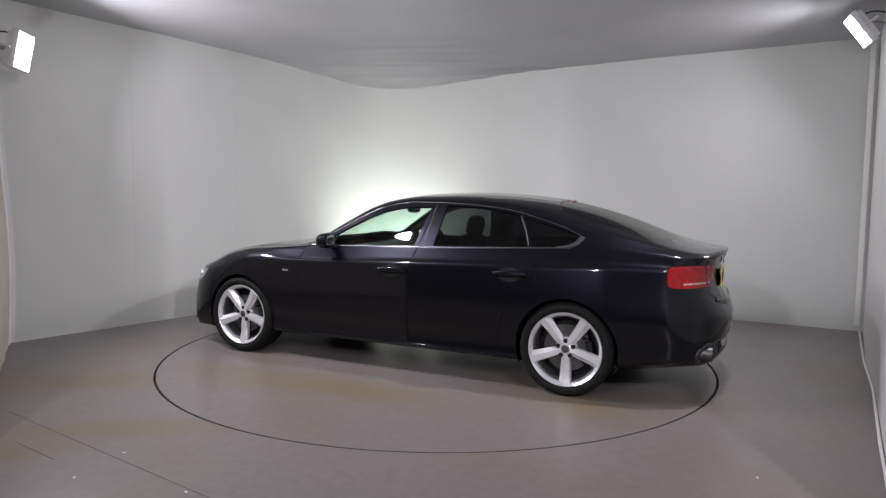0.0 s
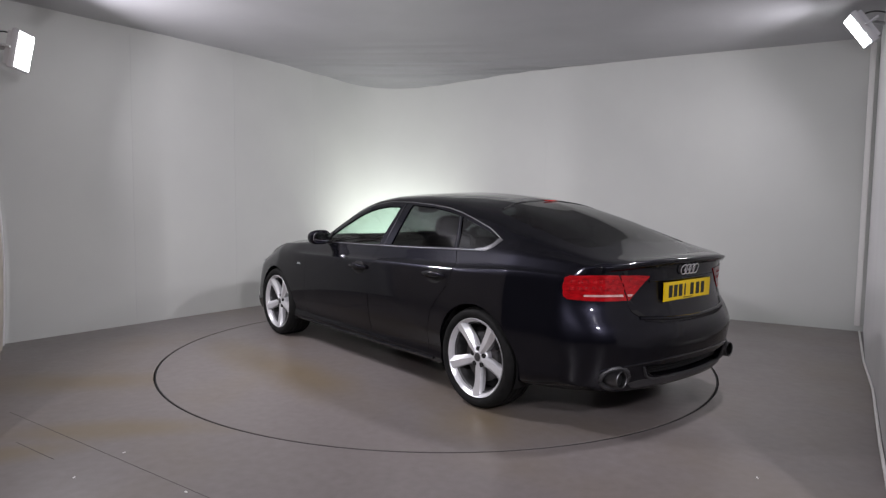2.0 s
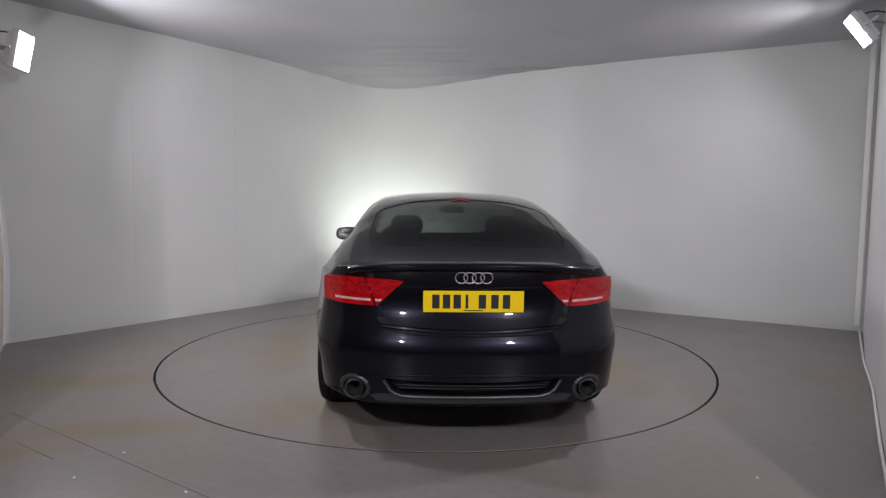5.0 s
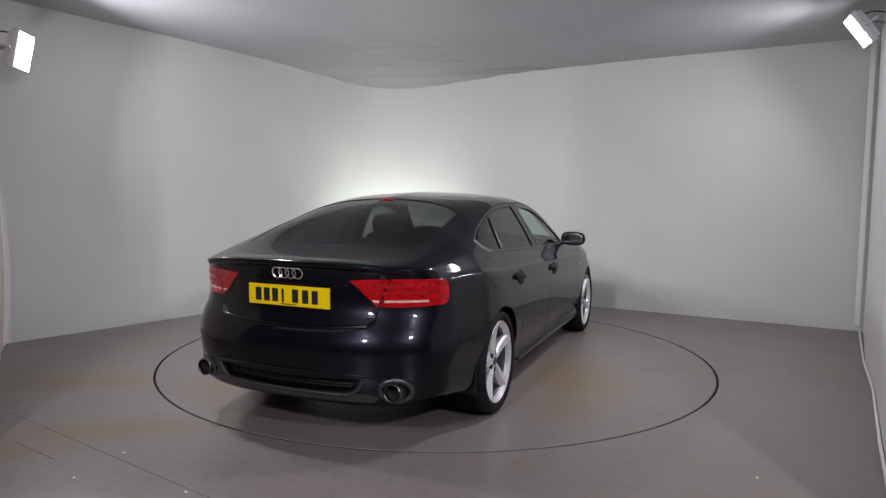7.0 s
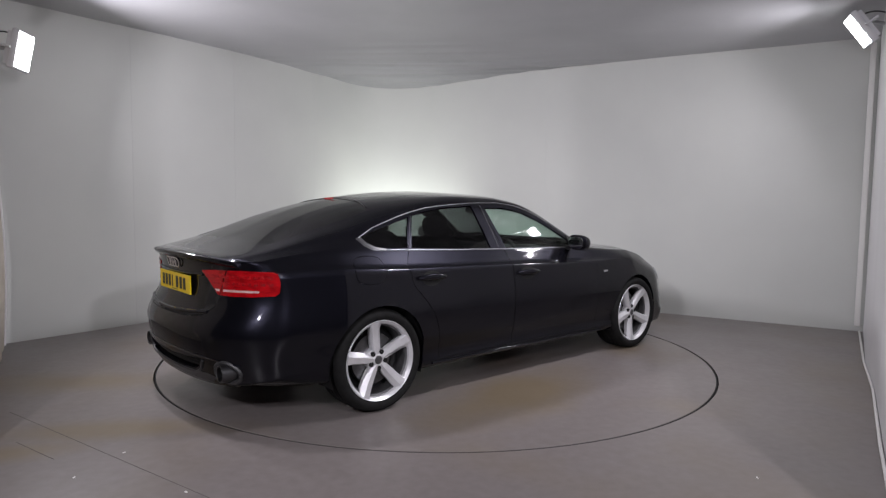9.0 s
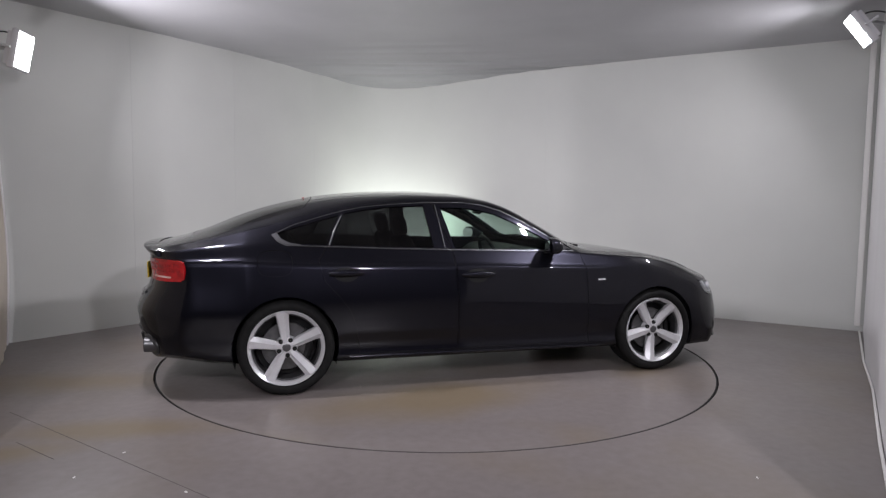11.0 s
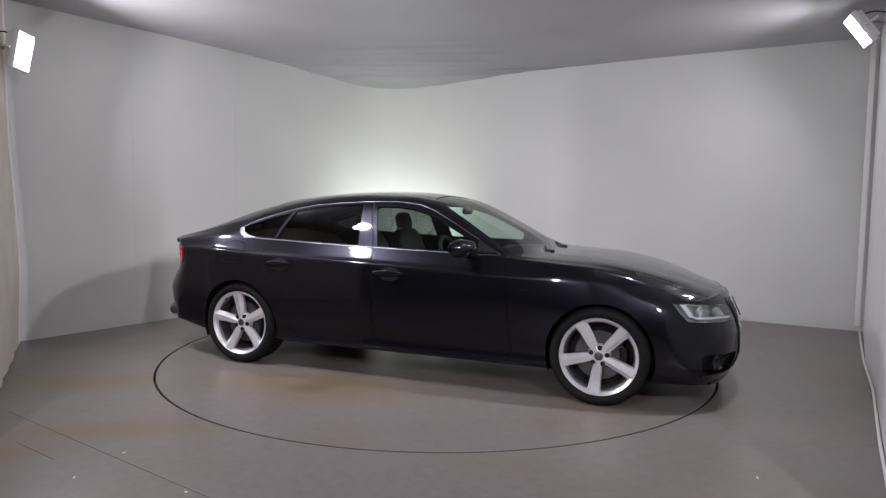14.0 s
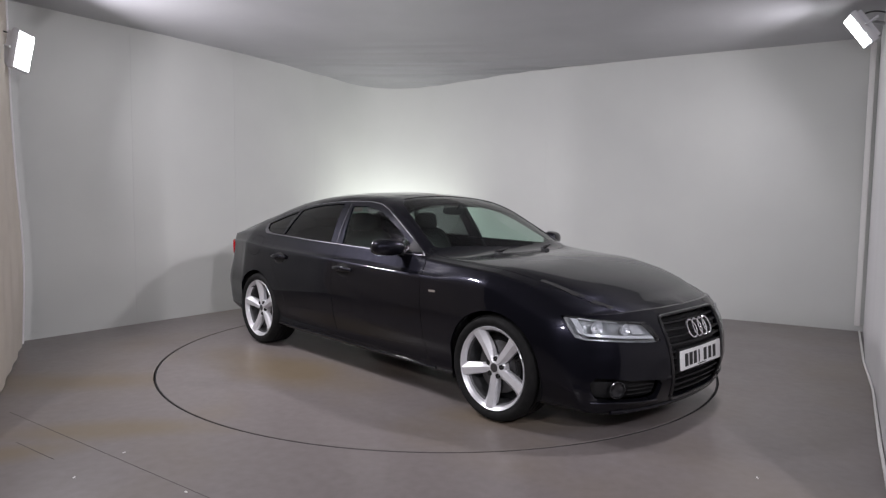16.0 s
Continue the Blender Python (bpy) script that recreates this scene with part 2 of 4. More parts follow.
def ring_floor():
    bm = bmesh.new()
    n = 160
    inner = [bm.verts.new(((TABLE_R + 0.012) * math.cos(a), (TABLE_R + 0.012) * math.sin(a), 0)) for a in (2 * math.pi * i / n for i in range(n))]
    inner_low = [bm.verts.new((v.co.x, v.co.y, -0.06)) for v in inner]
    outer = []
    for i in range(n):
        a = 2 * math.pi * i / n
        k = 9.0 / max(abs(math.cos(a)), abs(math.sin(a)))
        outer.append(bm.verts.new((k * math.cos(a), k * math.sin(a), 0)))
    for i in range(n):
        j = (i + 1) % n
        bm.faces.new((inner[i], outer[i], outer[j], inner[j]))
        bm.faces.new((inner_low[i], inner[i], inner[j], inner_low[j]))
    return tagged(new("floor", mesh_of("floor", bm, FLOOR, 30)), "worn grey-brown epoxy floor with ochre stains", "floor", kind="structure")


ring_floor()
pit = bmesh.new()
bmesh.ops.create_circle(pit, cap_ends=True, radius=TABLE_R + 0.1, segments=96, matrix=Matrix.Translation((0, 0, -0.055)))
tagged(new("turntable_pit", mesh_of("turntable_pit", pit, GAP, 0)), "dark recess under the turntable gap", "pit", kind="structure")

turntable = thing("turntable", "round floor turntable flush with the grey floor", "turntable")
part("deck", lathe([(0.001, 0), (TABLE_R - 0.008, 0), (TABLE_R - 0.006, -0.002), (TABLE_R - 0.006, -0.05), (0.001, -0.05)], 160), DECK, turntable)
# black ring added on the deck's rim so the dark gap looks wider
part("edge_ring", lathe([(TABLE_R - 0.007, -0.0035), (TABLE_R + 0.003, -0.0035), (TABLE_R + 0.003, -0.045), (TABLE_R - 0.007, -0.045)], 160, closed=True), GAP, turntable, "black ring widening the dark gap")
for o in turntable.children:
    o.data.transform(Matrix.Rotation(radians(90), 4, "X"))

# ceiling: a hung fabric sheet that sags towards the far corner


def ceiling_sheet():
    bm = bmesh.new()
    nx, ny = 120, 320
    x0, x1, y0, y1 = -5.2, 5.6, -7.2, 4.6
    grid = []
    for j in range(ny + 1):
        row = []
        for i in range(nx + 1):
            x, y = x0 + (x1 - x0) * i / nx, y0 + (y1 - y0) * j / ny
            d = (Vector((x, y)) - Vector((-0.7, 3.9))).length
            z = CEIL - 0.11 * math.exp(-(d / 1.7) ** 2)
            u = y + 0.05 * x + 0.08 * noise.noise((x * 0.5, y * 0.8, 0))
            near = math.exp(-(((x + 0.0) / 1.5) ** 2)) * math.exp(-(((y - 2.7) / 0.75) ** 2))
            z += 0.045 * near * (noise.noise((x * 0.4, u * 6.5, 2.0)) + 0.4 * noise.noise((x * 0.5, u * 14, 5.0)))
            z += 0.007 * noise.noise((x * 0.35, u * 2.2, 7.0))
            row.append(bm.verts.new((x, y, z)))
        grid.append(row)
    for a, b in zip(grid, grid[1:]):
        for i in range(nx):
            bm.faces.new((a[i], b[i], b[i + 1], a[i + 1]))
    return tagged(new("ceiling", mesh_of("ceiling", bm, CEILING, 180)), "sagging grey fabric ceiling with fine creases", "ceiling", kind="structure")


ceiling_sheet()

# side sheets of the booth and the hall behind the camera
wall_slab("wall_right", [RIGHT_B, Vector((3.60, -0.22, 0)), Vector((3.12, -1.05, 0)), Vector((2.44, -2.13, 0)), Vector((1.72, -3.30, 0))], 0.0, 3.2, 0.06, WHITE_SHEET,
          "white sheeted side wall with upright seams")
wall_slab("wall_hall", [(5.4, 1.6), (5.4, -8.5), (-5.2, -8.5), (-5.2, 4.6), (5.4, 4.8)], 0.0, 3.3, 0.1, DARK, "grey hall wall around the booth")

# ---- the car: stations run along its length, x = 0 at the rear axle ----
TAIL, NOSE = -1.02, 3.69
OX, OY = 1.314, 0.105
WHEELBASE = 2.81


def table(*rows):
    return pchip([r[0] for r in rows], [r[1] for r in rows])


Y_UNDER = table((-1.02, .62), (-0.4, .66), (0, .66), (2.8, .66), (3.3, .66), (3.69, .60))
Z_UNDER = table((-1.02, .25), (-0.5, .19), (0, .17), (2.8, .165), (3.3, .14), (3.69, .145))
Y_SILL = table((-1.02, .80), (-0.4, .845), (0.4, .865), (2.4, .865), (3.2, .84), (3.69, .78))
Z_SILL = table((-1.02, .30), (-0.5, .245), (0.4, .235), (2.4, .215), (3.2, .18), (3.69, .18))
Y_LOW = table((-1.02, .815), (-0.4, .875), (0, .90), (0.8, .885), (2.1, .885), (2.81, .90), (3.3, .885), (3.69, .84))
Z_LOW = table((-1.02, .42), (0, .40), (2.8, .38), (3.69, .34))
Y_MID = table((-1.02, .845), (-0.4, .902), (0, .915), (0.8, .912), (2.1, .912), (2.81, .915), (3.3, .90), (3.69, .86))
Z_MID = table((-1.02, .552), (-0.5, .548), (-0.25, .58), (0, .62), (1.4, .62), (2.8, .60), (3.69, .50))
Y_SHOULDER = table((-1.02, .79), (-0.5, .85), (0, .885), (0.8, .895), (1.6, .90), (2.3, .90), (2.81, .885), (3.3, .865), (3.69, .835))
Z_SHOULDER = table((-1.02, .90), (-0.4, .905), (0.22, .875), (0.9, .86), (1.86, .83), (2.3, .82), (2.81, .795), (3.3, .735), (3.69, .645))
Y_BELT = table((-1.02, .725), (-0.6, .76), (-0.2, .79), (0.4, .805), (1.4, .815), (2.1, .82), (2.5, .825), (2.81, .815), (3.3, .79), (3.69, .755))
Z_BELT = table((-1.02, .958), (-0.6, .995), (-0.2, 1.01), (0.43, .985), (1.05, .965), (1.8, .945), (2.15, .93), (2.5, .905), (2.81, .88), (3.2, .836), (3.5, .77), (3.69, .698))
Y_RAIL = table((-1.02, .60), (-0.7, .645), (-0.4, .65), (-0.09, .645), (0.2, .625), (0.5, .605), (1.0, .592), (1.35, .595), (1.66, .64), (1.87, .685), (2.04, .725), (2.18, .755), (2.5, .67), (2.81, .63), (3.3, .58), (3.69, .50))
Z_RAIL = table((-1.02, .975), (-0.8, 1.01), (-0.4, 1.085), (-0.09, 1.15), (0.11, 1.205), (0.37, 1.26), (0.62, 1.295), (0.96, 1.315), (1.29, 1.31), (1.5, 1.285), (1.66, 1.235), (1.87, 1.125), (2.04, 1.025), (2.18, .948), (2.5, .925), (2.81, .908), (3.2, .86), (3.5, .79), (3.69, .71))
Z_TOP = table((-1.02, .985), (-0.9, 1.0), (-0.8, 1.022), (-0.6, 1.082), (-0.35, 1.178), (-0.11, 1.257), (0.09, 1.306), (0.33, 1.347), (0.67, 1.376), (0.95, 1.384), (1.29, 1.375), (1.5, 1.347), (1.67, 1.30), (1.9, 1.195), (2.14, 1.07), (2.29, .975), (2.38, .953), (2.61, .94), (2.85, .917), (3.08, .884), (3.32, .836), (3.55, .768), (3.69, .715))

NOSE_LEAN = table((.13, .11), (.18, .06), (.26, .02), (.34, 0), (.45, 0), (.55, .018), (.62, .05), (.70, .11), (.76, .17))
TAIL_LEAN = table((.2, .10), (.3, .05), (.40, .022), (.50, .006), (.545, 0), (.56, .003), (.62, .024), (.66, .046), (.70, .075), (.74, .09), (.80, .10), (.88, .095), (.94, .085), (.985, .06))


def nose_x(y, z):
    u = abs(y) / 0.87
    low = 1 - 0.16 * min(1.0, max(0.0, (0.5 - z) / 0.25))
    return NOSE - NOSE_LEAN(z) - (0.20 * u ** 2 + 0.20 * u ** 5 + 0.07 * u ** 14) * low


def tail_x(y, z):
    u = abs(y) / 0.86
    return TAIL + TAIL_LEAN(z) + 0.12 * u ** 2 + 0.20 * u ** 4 + 0.08 * u ** 14


FRONT_S, REAR_S = 2.75, -0.25


def bent(s, y, z):
    """The place of a section's point: straight amidships, bowed round at nose and tail."""
    if s > FRONT_S:
        k = (s - FRONT_S) / (NOSE - FRONT_S)
        return Vector((FRONT_S + k * (nose_x(y, z) - FRONT_S), y, z))
    if s < REAR_S:
        k = (REAR_S - s) / (REAR_S - TAIL)
        return Vector((REAR_S + k * (tail_x(y, z) - REAR_S), y, z))
    return Vector((s, y, z))


def catmull(pts, n, crease={}):
    """A smooth way through pts; crease gives, by index, how sharply it turns there (0 to 1)."""
    out = []
    for i in range(len(pts) - 1):
        p1, p2 = pts[i], pts[i + 1]
        p0 = pts[i - 1] if i else 2 * p1 - p2
        p3 = pts[i + 2] if i + 2 < len(pts) else 2 * p2 - p1
        for k in range(n[i]):
            t = k / n[i]
            m1, m2 = (p2 - p0) * 0.5, (p3 - p1) * 0.5
            size = (p2 - p1).length
            m1, m2 = (m if m.length < 1.5 * size else m * (1.5 * size / m.length) for m in (m1, m2))
            m1, m2 = m1.lerp(p2 - p1, crease.get(i, 0)), m2.lerp(p2 - p1, crease.get(i + 1, 0))
            out.append((1 + 2 * t) * (1 - t) ** 2 * p1 + t * (1 - t) ** 2 * m1 + t * t * (3 - 2 * t) * p2 + t * t * (t - 1) * m2)
    return out + [pts[-1]]


def ease(a, b, x):
    t = min(1.0, max(0.0, (x - a) / (b - a)))
    return t * t * (3 - 2 * t)


def section(s):
    """Half a cross-section at station s, from under the floor over the side to the roof's middle: (y, z) points."""
    V2 = lambda y, z: Vector((y, z))
    doors_here = ease(.10, .30, s) * ease(2.74, 2.52, s)
    tail_here = ease(-.30, -.55, s)
    wing_here = ease(2.25, 2.6, s)
    under, sill, lower = V2(Y_UNDER(s), Z_UNDER(s)), V2(Y_SILL(s), Z_SILL(s)), V2(Y_LOW(s), Z_LOW(s))
    # along the doors: a lower crease, a hollow under it and a rounded sill
    edge = under.lerp(sill, .7).lerp(V2(.835, .203), doors_here)
    hollow = (sill.lerp(lower, .5) + V2(.004, 0)).lerp(V2(.868, .315), doors_here)
    sill, lower = sill.lerp(V2(.874, .236), doors_here), lower.lerp(V2(.896, .42), doors_here)
    ledge = V2(Y_SHOULDER(s) - .2 * (Y_SHOULDER(s) - Y_BELT(s)) - .006, Z_SHOULDER(s) + .16 * (Z_BELT(s) - Z_SHOULDER(s)))
    ledge = ledge.lerp(V2(Y_SHOULDER(s), Z_SHOULDER(s)).lerp(V2(Y_BELT(s), Z_BELT(s)), .45) + V2(.005, .005), wing_here)
    low = [under, edge, sill, hollow, lower, V2(Y_MID(s), Z_MID(s)), V2(Y_SHOULDER(s), Z_SHOULDER(s)), ledge, V2(Y_BELT(s), Z_BELT(s))]
    zt, zr, yr = Z_TOP(s), Z_RAIL(s), Y_RAIL(s)
    # side glass bows out a little
    bow = 0.016 * min(1.0, max(0.0, (zr - Z_BELT(s) - .03) / .25))
    mid = V2((Y_BELT(s) + yr) / 2 + bow * .85, (Z_BELT(s) + zr) / 2 + bow * .5)
    high = [V2(Y_BELT(s), Z_BELT(s)), mid, V2(yr, zr), V2(yr * 0.62, zr + (zt - zr) * 0.70), V2(0, zt)]
    a = catmull(low, (2, 2, 3, 4, 6, 7, 2, 4), {4: .85 * doors_here, 5: .8 * tail_here, 6: .45 * (1 - wing_here)})
    # the top: side rises nearly straight, roof arcs to the middle
    b = catmull(high, (4, 4, 5, 8))
    b[-1] = V2(0, zt)
    return [V2(0, Z_UNDER(s))] + a + b[1:]


STATIONS = sorted(set([round(REAR_S + i * 0.04, 4) for i in range(76)] + [round(TAIL + (REAR_S - TAIL) * i / 22, 4) for i in range(23)]
                      + [round(FRONT_S + (NOSE - FRONT_S) * i / 24, 4) for i in range(25)]))


def shell():
    """The whole outer skin as one bmesh, both sides, nose and tail closed."""
    bm = bmesh.new()
    rows = []
    for s in STATIONS:
        sec = section(s)
        right = [bm.verts.new(bent(s, -p.x, p.y)) for p in sec]
        left = [right[0]] + [bm.verts.new(bent(s, p.x, p.y)) for p in sec[1:-1]] + [right[-1]]
        rows.append((right, left))
    for (r0, l0), (r1, l1) in zip(rows, rows[1:]):
        for i in range(len(r0) - 1):
            bm.faces.new((r0[i], r0[i + 1], r1[i + 1], r1[i]))
            bm.faces.new((l0[i], l1[i], l1[i + 1], l0[i + 1]))
    for (right, left), flip in ((rows[0], False), (rows[-1], True)):
        m = 40
        lines = []
        for r, l in zip(right[1:-1], left[1:-1]):
            z, y = r.co.z, l.co.y
            f = nose_x if flip else tail_x
            lines.append([r] + [bm.verts.new((f(-y + 2 * y * k / m, z), -y + 2 * y * k / m, z)) for k in range(1, m)] + [l])
        for a, b in zip(lines, lines[1:]):
            for k in range(m):
                bm.faces.new((a[k], a[k + 1], b[k + 1], b[k])).material_index = 2
        top = [right[-1]]
        last = lines[-1]
        for k in range(m):
            bm.faces.new((last[k], last[k + 1], top[0])).material_index = 2
    # round the corners between flanks and ends
    rim = set()
    for right, left in (rows[0], rows[1], rows[2], rows[-1], rows[-2], rows[-3]):
        rim.update(right[3:] + left[3:])
    for right, left in (rows[0], rows[-1]):
        for v in right[3:] + left[3:]:
            rim.update(e.other_vert(v) for e in v.link_edges)
    rim = [v for v in rim if v.co.z > .3]
    for _ in range(5):
        bmesh.ops.smooth_vert(bm, verts=rim, factor=0.5, use_axis_x=True, use_axis_y=True, use_axis_z=False)
    bmesh.ops.recalc_face_normals(bm, faces=bm.faces)
    return bm


car = thing("car", "glossy black five-door fastback car with silver five-spoke wheels", "car")


def y_at(s, z):
    """Half-width of the section at station s and height z."""
    sec = section(s)
    best = sec[-1].x
    for p, q in zip(sec[1:], sec[2:]):
        if p.y <= z <= q.y and q.y > p.y:
            return p.x + (q.x - p.x) * (z - p.y) / (q.y - p.y)
    return best


def side_point(x, z, sign=1, off=0.0):
    """The point of the flank at (x, z), moved out by off."""
    s = x
    for _ in range(5):
        y = y_at(s, z)
        if x > FRONT_S:
            s = FRONT_S + (x - FRONT_S) * (NOSE - FRONT_S) / (nose_x(y, z) - FRONT_S)
        elif x < REAR_S:
            s = REAR_S - (REAR_S - x) * (REAR_S - TAIL) / (REAR_S - tail_x(y, z))
    dz = 0.01
    slope = (y_at(s, z + dz) - y_at(s, z - dz)) / (2 * dz)
    n = Vector((0, 1, -slope)).normalized()
    p = Vector((x, y, z)) + n * off
    return Vector((p.x, p.y * sign, p.z))


def nose_point(y, z, off=0.0):
    e = 0.004
    n = Vector((1, -(nose_x(y + e, z) - nose_x(y - e, z)) / (2 * e), -(nose_x(y, z + e) - nose_x(y, z - e)) / (2 * e))).normalized()
    return Vector((nose_x(y, z), y, z)) + n * off


def tail_point(y, z, off=0.0):
    e = 0.004
    n = -Vector((1, -(tail_x(y + e, z) - tail_x(y - e, z)) / (2 * e), -(tail_x(y, z + e) - tail_x(y, z - e)) / (2 * e))).normalized()
    return Vector((tail_x(y, z), y, z)) + n * off


AXES = {"x": (1, 2), "y": (0, 2), "z": (0, 1)}


def inside(p, poly):
    hit = False
    j = len(poly) - 1
    for i in range(len(poly)):
        (xi, yi), (xj, yj) = poly[i], poly[j]
        if (yi > p[1]) != (yj > p[1]) and p[0] < (xj - xi) * (p[1] - yi) / (yj - yi) + xi:
            hit = not hit
        j = i
    return hit


def area2(poly):
    return sum(a[0] * b[1] - b[0] * a[1] for a, b in zip(poly, poly[1:] + poly[:1]))


def offset_poly(poly, d):
    """The polygon grown by d (shrunk where d is negative)."""
    if area2(poly) < 0:
        poly = poly[::-1]
    out = []
    n = len(poly)
    for i in range(n):
        a, b, c = Vector(poly[i - 1]), Vector(poly[i]), Vector(poly[(i + 1) % n])
        d1, d2 = (b - a).normalized(), (c - b).normalized()
        n1, n2 = Vector((d1.y, -d1.x)), Vector((d2.y, -d2.x))
        m = (n1 + n2)
        m = m.normalized() if m.length > 1e-6 else n1
        out.append(tuple(b + m * d / max(0.4, m.dot(n1))))
    return out


def smooth_poly(poly, n=3):
    """A rounded outline through the given corners."""
    pts = [Vector(p) for p in poly]
    out = []
    for i in range(len(pts)):
        p0, p1, p2, p3 = pts[i - 1], pts[i], pts[(i + 1) % len(pts)], pts[(i + 2) % len(pts)]
        size = (p2 - p1).length
        m1, m2 = (p2 - p0) * 0.5, (p3 - p1) * 0.5
        m1, m2 = (m if m.length < size else m * (size / m.length) for m in (m1, m2))
        for k in range(n):
            t = k / n
            out.append(tuple((1 + 2 * t) * (1 - t) ** 2 * p1 + t * (1 - t) ** 2 * m1 + t * t * (3 - 2 * t) * p2 + t * t * (t - 1) * m2))
    return out


def cut(bm, poly, axis, keep):
    """Cuts the skin along a polygon seen along an axis; keep(face centre) picks the side of the car. Returns the faces inside."""
    i, j = AXES[axis]
    third = {"x": 0, "y": 1, "z": 2}[axis]
    us, ws = [p[0] for p in poly], [p[1] for p in poly]
    box_lo, box_hi = (min(us) - 0.06, min(ws) - 0.06), (max(us) + 0.06, max(ws) + 0.06)
    near = set()
    for f in bm.faces:
        c = f.calc_center_median()
        if box_lo[0] <= c[i] <= box_hi[0] and box_lo[1] <= c[j] <= box_hi[1] and keep(c):
            near.add(f)
    for a, b in zip(poly, poly[1:] + poly[:1]):
        lo = (min(a[0], b[0]) - 0.002, min(a[1], b[1]) - 0.002)
        hi = (max(a[0], b[0]) + 0.002, max(a[1], b[1]) + 0.002)
        faces = []
        for f in near:
            us = [v.co[i] for v in f.verts]
            ws = [v.co[j] for v in f.verts]
            if max(us) >= lo[0] and min(us) <= hi[0] and max(ws) >= lo[1] and min(ws) <= hi[1]:
                faces.append(f)
        n2 = Vector((b[1] - a[1], a[0] - b[0]))
        if not faces or n2.length < 1e-6:
            continue
        co, no = Vector((0, 0, 0)), Vector((0, 0, 0))
        co[i], co[j], no[i], no[j] = a[0], a[1], n2.x, n2.y
        geom = set(faces)
        for f in faces:
            geom.update(f.edges)
            geom.update(f.verts)
        done = bmesh.ops.bisect_plane(bm, geom=list(geom), dist=0.0003, plane_co=co, plane_no=no.normalized())
        near = {f for f in near if f.is_valid}
        near.update(g for g in done["geom"] if isinstance(g, bmesh.types.BMFace))
    out = []
    for f in near:
        c = f.calc_center_median()
        if keep(c) and inside((c[i], c[j]), poly):
            out.append(f)
    return out


def taken(bm, faces):
    """Moves faces out of bm into a bmesh of their own."""
    b = bmesh.new()
    made = {}
    for f in faces:
        vs = []
        for v in f.verts:
            if v not in made:
                made[v] = b.verts.new(v.co)
            vs.append(made[v])
        try:
            b.faces.new(vs)
        except ValueError:
            pass
    bmesh.ops.delete(bm, geom=faces, context="FACES")
    return b


def rim_in(bm, depth, only=None):
    """Gives the open edges of a skin a thickness inwards."""
    bm.normal_update()
    edges = [e for e in bm.edges if e.is_boundary and (only is None or only(e))]
    normals = {v: v.normal.copy() for e in edges for v in e.verts}
    made = bmesh.ops.extrude_edge_only(bm, edges=edges)
    verts = [g for g in made["geom"] if isinstance(g, bmesh.types.BMVert)]
    near = {tuple(round(c, 6) for c in v.co): n for v, n in normals.items()}
    for v in verts:
        n = near.get(tuple(round(c, 6) for c in v.co))
        if n is not None:
            v.co -= n * depth


def groove(bm, faces, depth):
    made = bmesh.ops.extrude_face_region(bm, geom=faces)
    verts = [g for g in made["geom"] if isinstance(g, bmesh.types.BMVert)]
    bm.normal_update()
    for v in verts:
        for f in v.link_faces:
            f.material_index = 1
    for v in verts:
        v.co -= v.normal * depth
    bmesh.ops.delete(bm, geom=[f for f in faces if f.is_valid], context="FACES")


def panel(bm, poly, axis, keep, gap=0.004, depth=0.012, ends=True):
    """A panel with a real gap round it: the gap stays as a groove, the panel's skin comes back as a bmesh."""
    big = cut(bm, offset_poly(poly, gap / 2), axis, keep)
    small_poly = offset_poly(poly, -gap / 2)
    cut(bm, small_poly, axis, keep)
    i, j = AXES[axis]
    outer_poly = offset_poly(poly, gap / 2)
    ring, core = [], []
    for f in bm.faces:
        c = f.calc_center_median()
        if keep(c) and (ends or f.material_index != 2) and inside((c[i], c[j]), outer_poly):
            (core if inside((c[i], c[j]), small_poly) else ring).append(f)
    out = taken(bm, core)
    rim_in(out, depth)
    groove(bm, [f for f in ring if f.is_valid], depth)
    return out


def patch(poly, mapped, off=0.004, thick=0.02, cell=0.03):
    """A slab that follows a surface: outer face off above it, thick deep. mapped(u, v, off) gives the place."""
    if area2(poly) < 0:
        poly = poly[::-1]
    bm = bmesh.new()
    bm.faces.new([bm.verts.new((p[0], p[1], 0)) for p in poly])
    for k in (0, 1):
        lo, hi = min(p[k] for p in poly), max(p[k] for p in poly)
        n = max(1, int((hi - lo) / cell))
        for i in range(1, n):
            no = [0, 0, 0]
            no[k] = 1
            co = [0, 0, 0]
            co[k] = lo + (hi - lo) * i / n
            bmesh.ops.bisect_plane(bm, geom=bm.verts[:] + bm.edges[:] + bm.faces[:], plane_co=co, plane_no=no)
    flat = {v: (v.co.x, v.co.y) for v in bm.verts}
    made = bmesh.ops.extrude_face_region(bm, geom=bm.faces[:])
    back = [g for g in made["geom"] if isinstance(g, bmesh.types.BMVert)]
    for v in back:
        v.co = mapped(v.co.x, v.co.y, off - thick)
    for v, (a, b) in flat.items():
        v.co = mapped(a, b, off)
    bmesh.ops.recalc_face_normals(bm, faces=bm.faces)
    return bm


def mirrored(bm):
    b = bm.copy()
    bmesh.ops.scale(b, vec=(1, -1, 1), verts=b.verts)
    bmesh.ops.reverse_faces(b, faces=b.faces)
    return b


